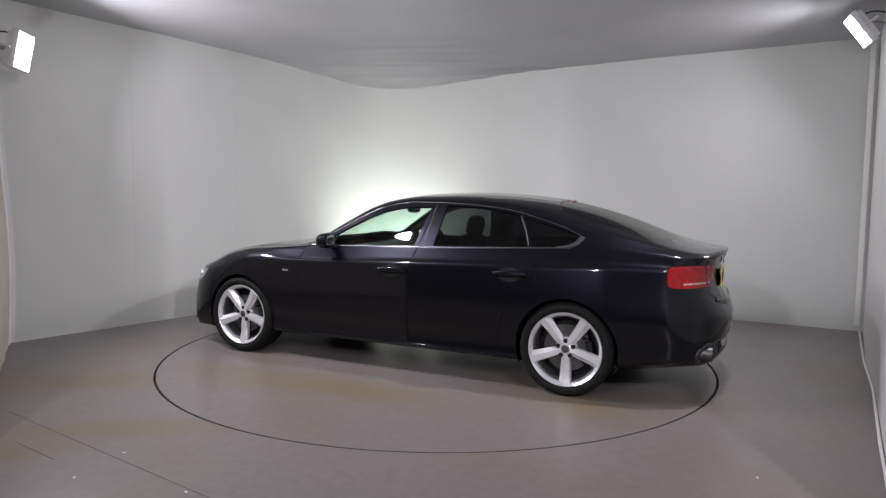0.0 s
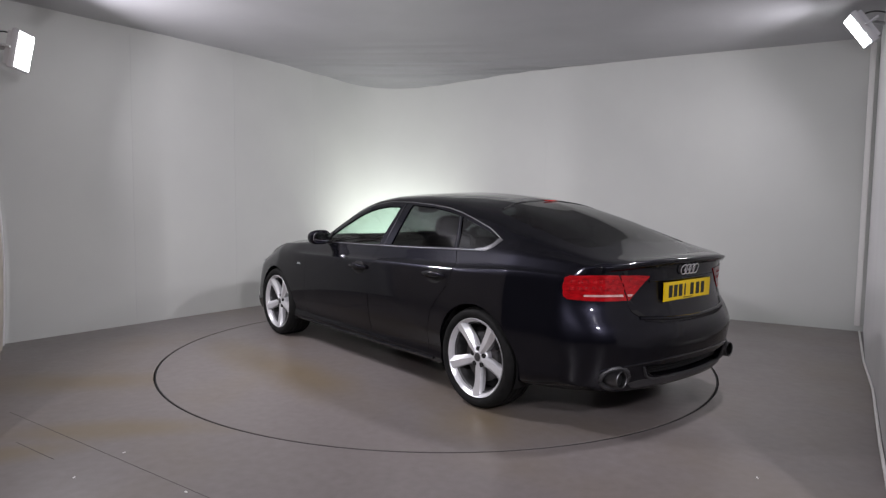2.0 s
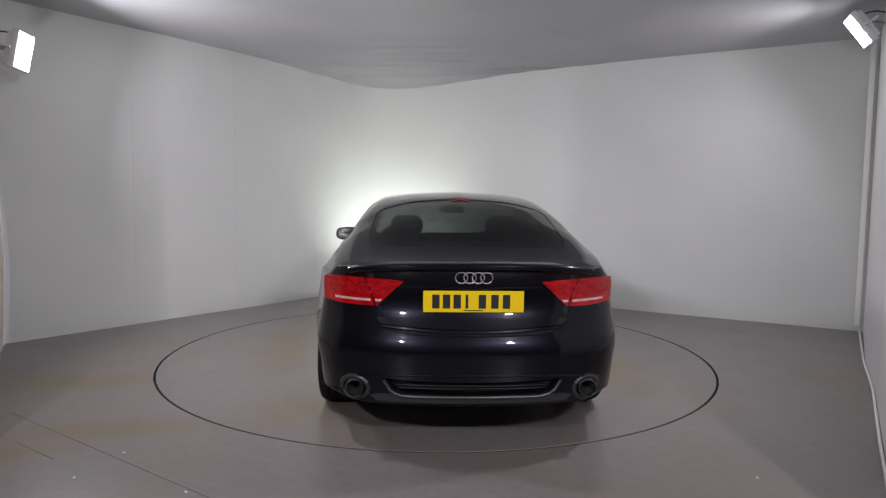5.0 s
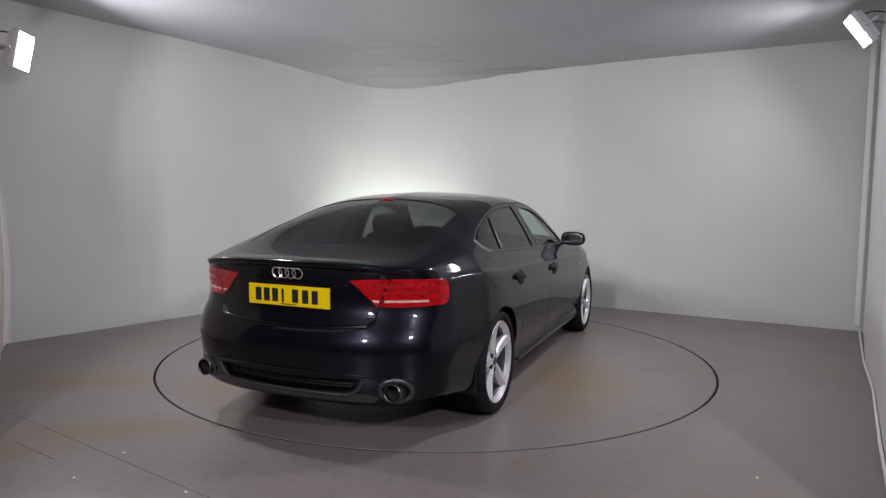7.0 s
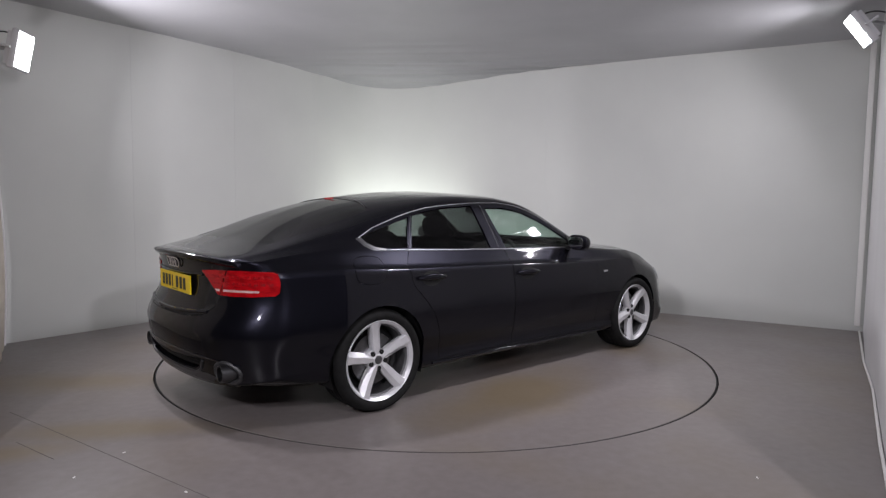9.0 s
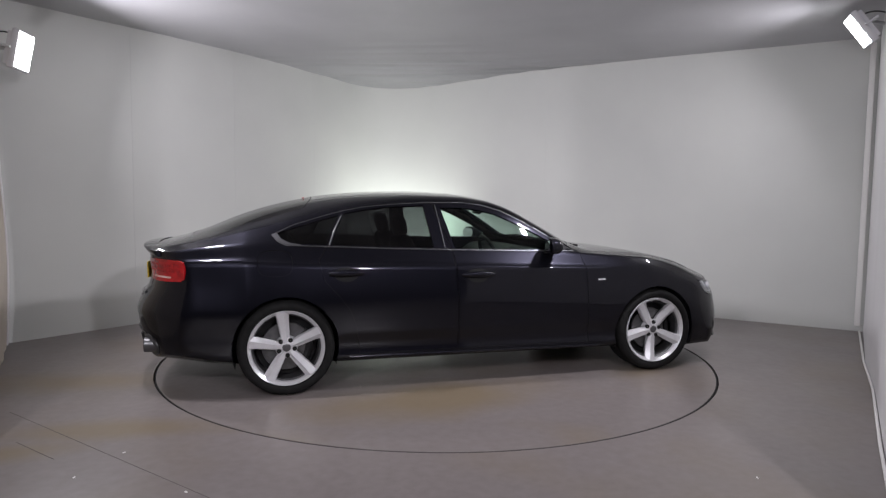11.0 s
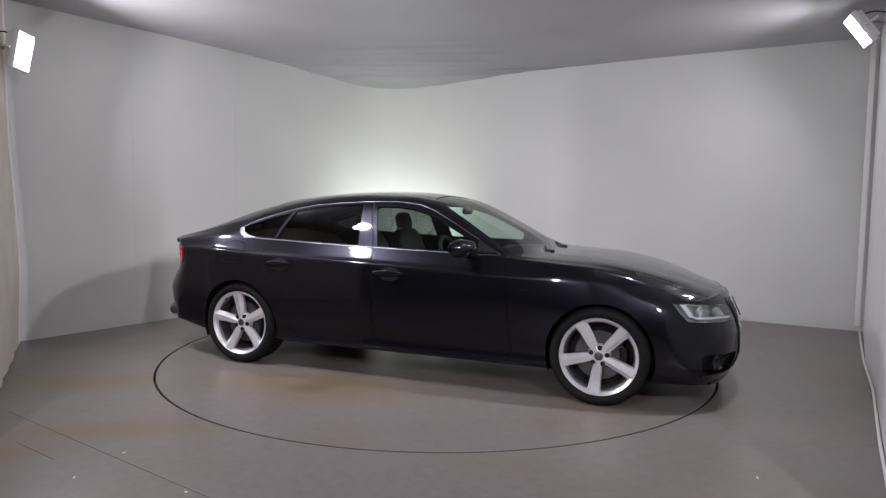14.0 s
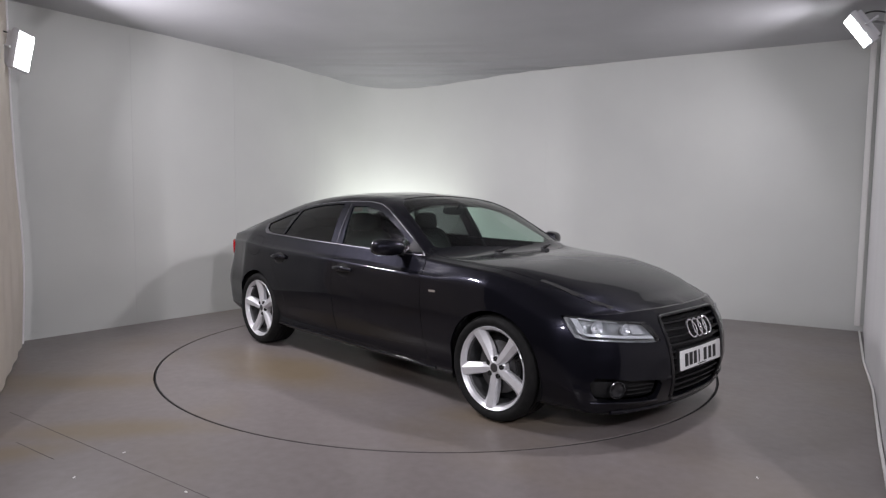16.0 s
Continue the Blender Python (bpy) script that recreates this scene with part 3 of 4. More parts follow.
# ---- skin, openings and panels ----
skin = shell()
FLANK = lambda c: abs(c.y) > 0.45
WHEEL_Z, ARCH_R, TYRE_R = 0.322, 0.348, 0.322
for ax in (0.0, WHEELBASE):
    ring = [(ax + ARCH_R * math.cos(a), WHEEL_Z + ARCH_R * math.sin(a)) for a in (2 * math.pi * i / 40 for i in range(40))]
    bmesh.ops.delete(skin, geom=cut(skin, ring, "y", lambda c: abs(c.y) > 0.56), context="FACES")

FRONT_WINDOW = [(1.185, .968), (1.145, 1.13), (1.112, 1.262), (1.29, 1.262), (1.42, 1.245), (1.52, 1.22), (1.66, 1.16), (1.80, 1.09), (1.93, 1.022), (2.00, .985), (2.02, .957), (1.6, .963)]
REAR_WINDOW = [(.305, 1.002), (.345, 1.10), (.405, 1.215), (.52, 1.238), (.70, 1.263), (.985, 1.278), (1.005, 1.13), (1.03, .976), (.7, .986)]
QUARTER_WINDOW = [(-.055, 1.082), (-.03, 1.05), (.03, 1.022), (.10, 1.012), (.275, 1.004), (.31, 1.10), (.37, 1.205), (.25, 1.172), (.08, 1.125)]
window_glass = {}
for key, poly in (("front", FRONT_WINDOW), ("rear", REAR_WINDOW), ("quarter", QUARTER_WINDOW)):
    faces = cut(skin, poly, "y", FLANK)
    for sign in (1, -1):
        window_glass[key, sign] = taken(skin, [f for f in skin.faces if f.calc_center_median().y * sign > 0.4 and inside((f.calc_center_median().x, f.calc_center_median().z), poly) and FLANK(f.calc_center_median())])

ABOVE = lambda c: c.z > 0.90 and c.x > 1.3
WINDSCREEN = [(1.50, .45), (1.62, .555), (1.75, .605), (1.90, .645), (2.03, .68), (2.10, .692), (2.15, .66), (2.215, .45), (2.25, .25), (2.265, 0)]
WINDSCREEN = WINDSCREEN + [(x, -y) for x, y in WINDSCREEN[-2::-1]] + [(1.475, -.25), (1.468, 0), (1.475, .25)]
windscreen_skin = taken(skin, cut(skin, WINDSCREEN, "z", ABOVE))
BEHIND = lambda c: c.z > 0.97 and c.x < 0.8
REAR_SCREEN = [(.20, .0), (.19, .3), (.155, .50), (.10, .555), (-.2, .575), (-.45, .575), (-.575, .555), (-.60, .51), (-.625, .3), (-.635, 0)]
REAR_SCREEN = REAR_SCREEN + [(x, -y) for x, y in REAR_SCREEN[-2:0:-1]]
rear_screen_skin = taken(skin, cut(skin, REAR_SCREEN, "z", BEHIND))
rim_in(skin, 0.018)

FRONT_DOOR = [(1.205, .262), (1.195, .6), (1.17, .93), (1.06, 1.30), (1.29, 1.306), (1.45, 1.288), (1.58, 1.25), (1.75, 1.165), (1.95, 1.055), (2.09, .965), (2.165, .945), (2.19, .83), (2.205, .6), (2.225, .35), (2.24, .262)]
REAR_DOOR = [(1.195, .262), (1.185, .6), (1.16, .93), (1.05, 1.30), (.75, 1.292), (.40, 1.243), (.33, 1.10), (.275, .99), (.215, .90), (.25, .77), (.35, .66), (.42, .57), (.465, .45), (.49, .262)]
door_skins = {}
for sign in (1, -1):
    side = (lambda c: c.y > 0.5) if sign > 0 else (lambda c: c.y < -0.5)
    door_skins["front", sign] = panel(skin, FRONT_DOOR, "y", side)
    door_skins["rear", sign] = panel(skin, REAR_DOOR, "y", side)
FLAP = smooth_poly([(-.16, .82), (-.16, .955), (.02, .955), (.02, .82)], 4)
flap_skin = panel(skin, FLAP, "y", lambda c: c.y < -0.5)
BONNET = [(2.24, 0), (2.225, .35), (2.12, .70), (2.10, .735), (2.6, .735), (3.0, .70), (3.22, .655), (3.40, .58), (3.52, .50), (3.60, .42), (3.80, .35), (3.80, 0)]
BONNET = BONNET + [(x, -y) for x, y in BONNET[-2:0:-1]]
bonnet_skin = panel(skin, BONNET, "z", lambda c: c.z > 0.66 and c.x > 2.0, 0.005, ends=False)
LID = [(0, .625), (.30, .63), (.44, .65), (.50, .70), (.525, .80), (.55, .93), (.60, .955)]
LID = LID + [(-y, z) for y, z in LID[::-1][:-1]]
lid_skin = panel(skin, LID, "x", lambda c: c.x < -0.6)
GRILLE = [(0, .20), (.25, .20), (.285, .24), (.335, .50), (.345, .615), (.335, .66), (.30, .675), (0, .682)]
GRILLE = GRILLE + [(-y, z) for y, z in GRILLE[-2:0:-1]]
bmesh.ops.delete(skin, geom=cut(skin, GRILLE, "x", lambda c: c.x > 3.2), context="FACES")
INTAKE = smooth_poly([(.42, .225), (.40, .27), (.415, .34), (.60, .355), (.76, .37), (.775, .30), (.745, .245), (.60, .228)], 2)
for sign in (1, -1):
    bmesh.ops.delete(skin, geom=cut(skin, [(y * sign, z) for y, z in INTAKE], "x", lambda c: c.x > 2.9), context="FACES")
SLOT = [(0, .315), (.36, .325), (.41, .345), (.45, .40), (.25, .392), (0, .388)]
SLOT = SLOT + [(-y, z) for y, z in SLOT[-2:0:-1]]
bmesh.ops.delete(skin, geom=cut(skin, SLOT, "x", lambda c: c.x < -0.6), context="FACES")
for sign in (1, -1):
    hole = [(sign * .615 + .068 * math.cos(a), .335 + .055 * math.sin(a)) for a in (2 * math.pi * i / 20 for i in range(20))]
    bmesh.ops.delete(skin, geom=cut(skin, hole, "x", lambda c: c.x < -0.5), context="FACES")
HEADLIGHT = [(.392, .558), (.404, .585), (.436, .648), (.452, .657), (.60, .670), (.70, .682), (.78, .695), (.80, .69), (.806, .64), (.796, .582), (.77, .572), (.60, .56), (.42, .549)]
for sign in (1, -1):
    bmesh.ops.delete(skin, geom=cut(skin, [(y * sign, z) for y, z in HEADLIGHT], "x", lambda c: c.x > 2.9), context="FACES")
rim_in(skin, 0.03, lambda e: all(v.co.x > 3.0 or v.co.x < -0.6 for v in e.verts))
rim_in(skin, 0.025, lambda e: all(abs(math.hypot(v.co.x - (0 if v.co.x < 1.4 else WHEELBASE), v.co.z - WHEEL_Z) - ARCH_R) < 0.004 for v in e.verts))

body = part("body", skin, (PAINT, GAP, PAINT), car, "glossy black painted body shell", 55)
part("bonnet", bonnet_skin, PAINT, car, "", 50)
tailgate = part("tailgate", lid_skin, PAINT, car, "", 50)
part("fuel_flap", flap_skin, PAINT, car, "", 50)


def pane(name, skin_bm, material, parent, depth=0.007, label=""):
    """Glass set a little into its opening, with its own thickness."""
    skin_bm.normal_update()
    for v in skin_bm.verts:
        v.co -= v.normal * depth
    ob = part(name, skin_bm, material, parent, label, 60)
    return ob


doors = {}
for sign in (1, -1):
    for key, tint in (("front", GLASS_CLEAR), ("rear", GLASS_DARK)):
        d = part(key + "_door", door_skins[key, sign], PAINT, car, "", 50)
        doors[key, sign] = d
        pane("window_pane", window_glass[key, sign], tint, d, label="clear glass" if key == "front" else "dark tinted glass")
    pane("quarter_window", window_glass["quarter", sign], GLASS_DARK, car, label="dark tinted glass")
pane("windscreen", windscreen_skin, GLASS_CLEAR, car, 0.004, "clear greenish windscreen")
pane("rear_screen", rear_screen_skin, GLASS_REAR, car, 0.003, "dark tinted rear screen")

# satin strip round the side windows
DLO_TOP = [(-.075, 1.075), (.06, 1.138), (.25, 1.195), (.40, 1.234), (.55, 1.262), (.75, 1.282), (1.0, 1.297), (1.29, 1.299), (1.45, 1.28), (1.58, 1.24), (1.75, 1.157), (1.95, 1.045), (2.07, .975), (2.13, .943)]
DLO_LOW = [(2.13, .943), (1.8, .949), (1.4, .957), (1.05, .966), (.7, .976), (.43, .987), (.2, .995), (.08, .999), (.0, 1.012), (-.05, 1.038), (-.075, 1.075)]


def strip(points, sign, r, off, flat=0.5):
    pts = []
    for a, b in zip(points, points[1:]):
        n = max(1, int(math.hypot(b[0] - a[0], b[1] - a[1]) / 0.05))
        pts += [(a[0] + (b[0] - a[0]) * k / n, a[1] + (b[1] - a[1]) * k / n) for k in range(n)]
    pts.append(points[-1])
    return tube([side_point(x, z, sign, off) for x, z in pts], r, 6)


for sign in (1, -1):
    part("window_trim", strip(DLO_LOW, sign, 0.0045, 0.001), SATIN, car, "satin aluminium window strip")
    part("window_trim", strip(DLO_TOP, sign, 0.003, 0.000), SATIN, car, "satin aluminium window strip")
    sk = bmesh.new()
    part("side_skirt", tube([side_point(x, z, sign, 0.002) for x, z in [(0.42 + i * 0.1, .240 - i * 0.0006) for i in range(20)]], 0.010, 8, sk), PAINT, car)

for sign in (1, -1):
    part("pillar_strip", strip([(1.075, 1.285), (1.092, 1.13), (1.112, .972)], sign, 0.0025, 0.0), DARK_SATIN, car, "glossy door pillar strip")
    part("window_divider", strip([(.292, 1.004), (.328, 1.10), (.388, 1.205)], sign, 0.0028, 0.0), DARK_SATIN, car, "thin satin window divider")
    part("window_corner", patch([(-.09, 1.072), (-.055, 1.085), (-.028, 1.045), (.03, 1.018), (.10, 1.008), (.10, .996), (.0, 1.0), (-.055, 1.028)], lambda x, z, o: side_point(x, z, sign, o), 0.002, 0.006), SATIN, car, "satin window corner trim")
for y0, reach in ((-.33, .48), (.20, .34)):
    z0 = Z_TOP(2.34) - .012 - .05 * y0 * y0
    arm = tube([(2.36, y0, z0), (2.345, y0, z0 + .022), (2.31, y0 + reach * .25, z0 + .026), (2.25, y0 + reach * .7, z0 + .03)], .007, 6)
    wiper = part("wiper_arm", arm, BLACK_PLASTIC, car, "black windscreen wiper")
    part("wiper_blade", tube([(2.285, y0 + reach * .1, z0 + .014), (2.25, y0 + reach * .6, z0 + .026), (2.225, y0 + reach, z0 + .022)], .006, 6), RUBBER, wiper)
    part("pivot_cap", box(.06, .05, .04, Matrix.Translation((2.375, y0, z0)), .014), BLACK_PLASTIC, wiper)


def roof_z(x, y):
    """Height of the roof at (x, y)."""
    sec = section(x)
    for p, q in zip(sec[-14:], sec[-13:]):
        if q.x <= abs(y) <= p.x:
            return q.y + (p.y - q.y) * (abs(y) - q.x) / max(1e-6, p.x - q.x)
    return sec[-1].y


part("roof_seam", tube([(.225 - .08 * (y / .5) ** 2, y, roof_z(.225 - .08 * (y / .5) ** 2, y) - .002) for y in (-.5 + i / 30 for i in range(31))], .004, 6), GAP, car)

# wheel housings
for ax in (0.0, WHEELBASE):
    for sign in (1, -1):
        w = bmesh.new()
        rows = []
        for i in range(25):
            a = math.pi * (-0.12 + 1.24 * i / 24)
            rows.append([w.verts.new((ax + (ARCH_R + 0.006) * math.cos(a), y * sign, max(0.18, WHEEL_Z + (ARCH_R + 0.006) * math.sin(a)))) for y in (0.87, 0.75, 0.6)] + [w.verts.new((ax, 0.58 * sign, WHEEL_Z))])
        for p, q in zip(rows, rows[1:]):
            for k in range(3):
                w.faces.new((p[k], p[k + 1], q[k + 1], q[k]))
        part("wheel_housing", w, BLACK_PLASTIC, car)

# ---- wheels ----
def rim_mesh(start):
    bm = lathe([(.227, -.034), (.232, -.018), (.240, -.010), (.246, -.004), (.2505, 0.0), (.2535, -.004), (.2535, -.02), (.247, -.03), (.235, -.06)], 72)
    lathe([(.001, -.030), (.034, -.030), (.040, -.034), (.066, -.040), (.074, -.052), (.076, -.10), (.001, -.10)], 40, bm=bm)
    for k in range(5):
        a = radians(start + 72 * k)
        d, side = Vector((-math.cos(a), 0, math.sin(a))), Vector((math.sin(a), 0, math.cos(a)))
        rows = []
        for r, w, ridge, edge, deep in ((.036, .018, -.030, -.036, -.075), (.065, .028, -.029, -.040, -.078), (.10, .0335, -.028, -.044, -.078), (.145, .0365, -.024, -.044, -.074),
                                        (.185, .039, -.018, -.040, -.066), (.215, .042, -.011, -.030, -.055), (.232, .045, -.007, -.020, -.04), (.243, .048, -.005, -.012, -.03)):
            c = d * r
            pts = [c - side * w * 0.92 + Vector((0, deep, 0)), c - side * w + Vector((0, edge, 0)), c - side * w * .72 + Vector((0, ridge - .012, 0)), c - side * w * .25 + Vector((0, ridge + .003, 0)),
                   c + side * w * .8 + Vector((0, ridge - .002, 0)), c + side * w + Vector((0, edge, 0)), c + side * w * 0.92 + Vector((0, deep, 0))]
            rows.append([bm.verts.new(p) for p in pts])
        for p, q in zip(rows, rows[1:]):
            for i in range(7):
                bm.faces.new((p[i], p[(i + 1) % 7], q[(i + 1) % 7], q[i]))
        bm.faces.new(rows[0])
        bm.faces.new(rows[-1][::-1])
    bmesh.ops.recalc_face_normals(bm, faces=bm.faces)
    return bm


def tyre_mesh():
    prof = [(.250, -.014), (.256, -.004), (.264, .004), (.276, .009), (.290, .010), (.302, .005), (.311, -.006), (.317, -.018), (.3205, -.032)]
    for y in (-.06, -.10, -.14, -.18):
        prof += [(.322, y + .012), (.315, y + .010), (.315, y + .004), (.322, y + .002)]
    prof += [(.3205, -.205), (.311, -.226), (.29, -.236), (.262, -.225), (.248, -.205)]
    return lathe(prof, 96)


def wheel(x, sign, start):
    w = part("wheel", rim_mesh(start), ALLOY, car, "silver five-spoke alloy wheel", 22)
    part("barrel", lathe([(.228, -.033), (.217, -.045), (.214, -.10), (.212, -.20), (.23, -.20), (.234, -.05)], 72), DARK_ALLOY, w, "grey wheel barrel darkened for shade and brake dust")
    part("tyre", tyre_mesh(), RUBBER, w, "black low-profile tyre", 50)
    part("brake_disc", lathe([(.06, -.085), (.160, -.085), (.162, -.088), (.162, -.108), (.06, -.108)], 48), STEEL, w)
    part("centre_cap", lathe([(.001, -.0265), (.022, -.0265), (.027, -.0285), (.029, -.033)], 32), SATIN, w, "grey centre cap")
    # dark plate added to stand in for shade behind the hub
    part("hub_shade_plate", lathe([(.07, -.14), (.205, -.14), (.205, -.145), (.07, -.145)], 40), BLACK_PLASTIC, w)
    cal = tube([(.15 * math.cos(radians(140 + 10 * k)), -.095, .15 * math.sin(radians(140 + 10 * k))) for k in range(9)], .028, 8)
    part("brake_caliper", cal, BLACK_PLASTIC, w)
    # bolts coloured gap-black to give the shade inside their holes
    for k in range(5):
        a = radians(start + 36 + 72 * k)
        c = Vector((-math.cos(a) * .054, 0, math.sin(a) * .054))
        b = lathe([(.001, -.034), (.0125, -.034), (.0135, -.0315), (.0155, -.0315), (.0155, -.05)], 16)
        bmesh.ops.translate(b, vec=c, verts=b.verts)
        part("shaded_wheel_bolt", b, GAP, w)
    valve = radians(start + 30)
    v = lathe([(.001, 0), (.004, 0), (.004, -.03)], 8)
    bmesh.ops.translate(v, vec=(-math.cos(valve) * .225, -.008, math.sin(valve) * .225), verts=v.verts)
    part("valve", v, RUBBER, w)
    w.location = (x, sign * .888, WHEEL_Z)
    w.rotation_euler = (0, 0, 0 if sign > 0 else math.pi)
    return w


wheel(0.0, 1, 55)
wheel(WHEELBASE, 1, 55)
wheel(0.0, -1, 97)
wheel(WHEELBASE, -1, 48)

# ---- rear: lamps, plate, rings, bumper, exhausts ----
TAIL_OUT = [(.513, .764), (.60, .762), (.70, .764), (.79, .772), (.802, .79), (.805, .85), (.80, .895), (.785, .906), (.70, .911), (.62, .911), (.572, .910), (.545, .86), (.525, .80)]
TAIL_IN = [(.505, .764), (.497, .765), (.47, .792), (.40, .862), (.364, .892), (.364, .899), (.46, .907), (.562, .909), (.536, .86), (.516, .80)]
STRIPE_OUT = [(.532, .786), (.73, .788), (.73, .80), (.536, .799)]
STRIPE_IN = [(.506, .786), (.484, .786), (.472, .799), (.51, .799)]
RED_INNER = noisy(mat("red_reflector", (0.35, 0.004, 0.008), 0.25), 60, ((0.24, 0.003, 0.006), (0.5, 0.008, 0.012)), stops=(0.45, 0.7), bump=0.4, bump_scale=90)
STRIPE = noisy(mat("clear_stripe", (0.55, 0.36, 0.34), 0.2, coat=1.0), 80, ((0.45, 0.22, 0.2), (0.7, 0.5, 0.48)))
for sign in (1, -1):
    to = lambda poly: [(y * sign, z) for y, z in poly]
    for owner, poly, stripe in ((car, TAIL_OUT, STRIPE_OUT), (tailgate, TAIL_IN, STRIPE_IN)):
        lens = part("tail_light", patch(to(poly), tail_point, 0.005, 0.03), RED_LENS, owner, "glossy red tail light", 40)
        part("reversing_strip", patch(to(stripe), tail_point, 0.0065, 0.008), STRIPE, lens, "pale pink clear strip")
        ys = [p[0] for p in poly]
        n = 9 if owner is car else 5
        for i in range(n):
            y = min(ys) + .03 + (max(ys) - min(ys) - .06) * i / (n - 1)
            if owner is tailgate and y < .44:
                continue
            for z in (.835, .873) if y > .42 else (.885,):
                b = patch(to([(y - .009, z - .009), (y + .009, z - .009), (y + .009, z + .009), (y - .009, z + .009)]), tail_point, 0.0062, 0.006, 0.1)
                part("led_cell", b, RED_INNER, lens)


def plate(name, material, mapped, label, y0, z0, w=.52, h=.111):
    pl = part(name, patch([(y0 - w / 2, z0 - h / 2), (y0 + w / 2, z0 - h / 2), (y0 + w / 2, z0 + h / 2), (y0 - w / 2, z0 + h / 2)], mapped, 0.012, 0.008, 0.2), material, car, label, 30)
    # bars where the characters stand
    flip = -1 if mapped is flat_tail else 1
    for i, x in enumerate((-.195, -.140, -.085, -.035, .045, .110, .170)):
        bw = .038 if i != 3 else .014
        c = y0 + flip * x
        part("bar", patch([(c - bw / 2, z0 - .036), (c + bw / 2, z0 - .036), (c + bw / 2, z0 + .036), (c - bw / 2, z0 + .036)], mapped, 0.0135, 0.002, 0.2), INK, pl, "", 0)
    part("bar", patch([(y0 - .05, z0 - .049), (y0 + .05, z0 - .049), (y0 + .05, z0 - .044), (y0 - .05, z0 - .044)], mapped, 0.0135, 0.002, 0.2), INK, pl, "", 0)
    return pl


def flat_tail(y, z, off=0.0):
    return Vector((TAIL + 0.094 - 0.02 * (z - .82) - off, y, z))


def flat_nose(y, z, off=0.0):
    return Vector((NOSE - 0.012 - 0.1 * max(0, z - .41) + off, y, z))


plate("rear_number_plate", YELLOW, flat_tail, "yellow rear number plate with black bars", 0, .799)


def rings(name, r, pitch, thick, mapped, z, parent):
    b = bmesh.new()
    for k in (-1.5, -.5, .5, 1.5):
        loop = [mapped(k * pitch + r * math.cos(a), z + r * math.sin(a), 0.012) for a in (2 * math.pi * i / 32 for i in range(33))]
        tube(loop, thick, 8, b)
    return part(name, b, CHROME, parent, "four linked chrome rings")


rings("rear_emblem", .031, .043, .0048, lambda y, z, o: tail_point(y, z, o), .926, tailgate)

# spoiler lip on the tailgate edge
lip = bmesh.new()
rows = []
for i in range(41):
    y = -.66 + 1.32 * i / 40
    edge = tail_x(y, .985) - 0.004
    zt = .985 - .04 * (abs(y) / .72) ** 3
    rows.append([lip.verts.new(p) for p in ((edge + .10, y, zt + .018), (edge + .03, y, zt + .012), (edge, y, zt + .006), (edge - .004, y, zt - .004), (edge + .012, y, zt - .028), (edge + .06, y, zt - .03))])
for p, q in zip(rows, rows[1:]):
    for k in range(6):
        lip.faces.new((p[k], p[(k + 1) % 6], q[(k + 1) % 6], q[k]))
lip.faces.new(rows[0][::-1])
lip.faces.new(rows[-1])
bmesh.ops.recalc_face_normals(lip, faces=lip.faces)
part("spoiler_lip", lip, PAINT, tailgate, "", 60)
part("plate_recess_edge", tube([tail_point(-.36 + .72 * i / 24, .868 - .004 * math.cos(math.pi * (i / 24 - .5)), 0.002) for i in range(25)], .007, 6), PAINT, tailgate)
part("lid_edge", tube([tail_point(-.47 + .94 * i / 30, .668 - .022 * math.cos(math.pi * (i / 30 - .5)), -0.002) for i in range(31)], .012, 8), PAINT, tailgate)

diffuser = part("diffuser_mesh", patch([(y * 1.06, .30 + (z - .30) * 1.05) for y, z in SLOT], tail_point, -0.035, 0.02), BLACK_PLASTIC, car, "black mesh diffuser")
for z in (.335, .352, .369):
    part("slat", tube([tail_point(-.40 + .8 * i / 20, z, -0.03) for i in range(21)], .004, 6), BLACK_PLASTIC, diffuser)
part("diffuser_strip", tube([tail_point(-.46 + .92 * i / 30, .306 + .085 * (abs(-.46 + .92 * i / 30) / .46) ** 14, 0.003) for i in range(31)], .008, 8), DARK_SATIN, car, "grey diffuser lip strip")
part("valance", patch([(-.50, .268), (.50, .268), (.535, .30), (.47, .315), (-.47, .315), (-.535, .30)], tail_point, 0.003, 0.012), DARK_SATIN, car, "dark satin lower valance", 40)
part("bumper_edge", tube([tail_point(-.70 + 1.4 * i / 40, .425 - .045 * (abs(-.70 + 1.4 * i / 40) / .70) ** 4, 0.000) for i in range(41)], .007, 6), PAINT, car)
for sign in (1, -1):
    ex = lathe([(.046, 0), (.050, .004), (.050, .02), (.047, .16), (.041, .16), (.042, .02), (.042, .004)], 36, closed=True)
    bmesh.ops.transform(ex, matrix=Matrix.Translation((-.965 + .052, .615 * sign, .335)) @ Matrix.Rotation(radians(-90), 4, "Z"), verts=ex.verts)
    pipe = part("exhaust", ex, mat("exhaust_steel", (0.12, 0.12, 0.125), 0.4, metal=1.0), car, "dark steel exhaust pipe")
    inner = lathe([(.042, .03), (.001, .10)], 24)
    bmesh.ops.transform(inner, matrix=Matrix.Translation((-.965 + .052, .615 * sign, .335)) @ Matrix.Rotation(radians(-90), 4, "Z"), verts=inner.verts)
    part("pipe_inside", inner, GAP, pipe)
    part("exhaust_surround", tube([tail_point(sign * (.615 + .072 * math.cos(a)), .335 + .060 * math.sin(a), -0.004) for a in (math.pi * 2 * i / 28 for i in range(29))], .015, 8), DARK_SATIN, car, "dark satin exhaust surround")
brake = box(.010, .12, .008, Matrix.Translation((.165, 0, 1.322)) @ Matrix.Rotation(radians(-8), 4, "Y"), .003)
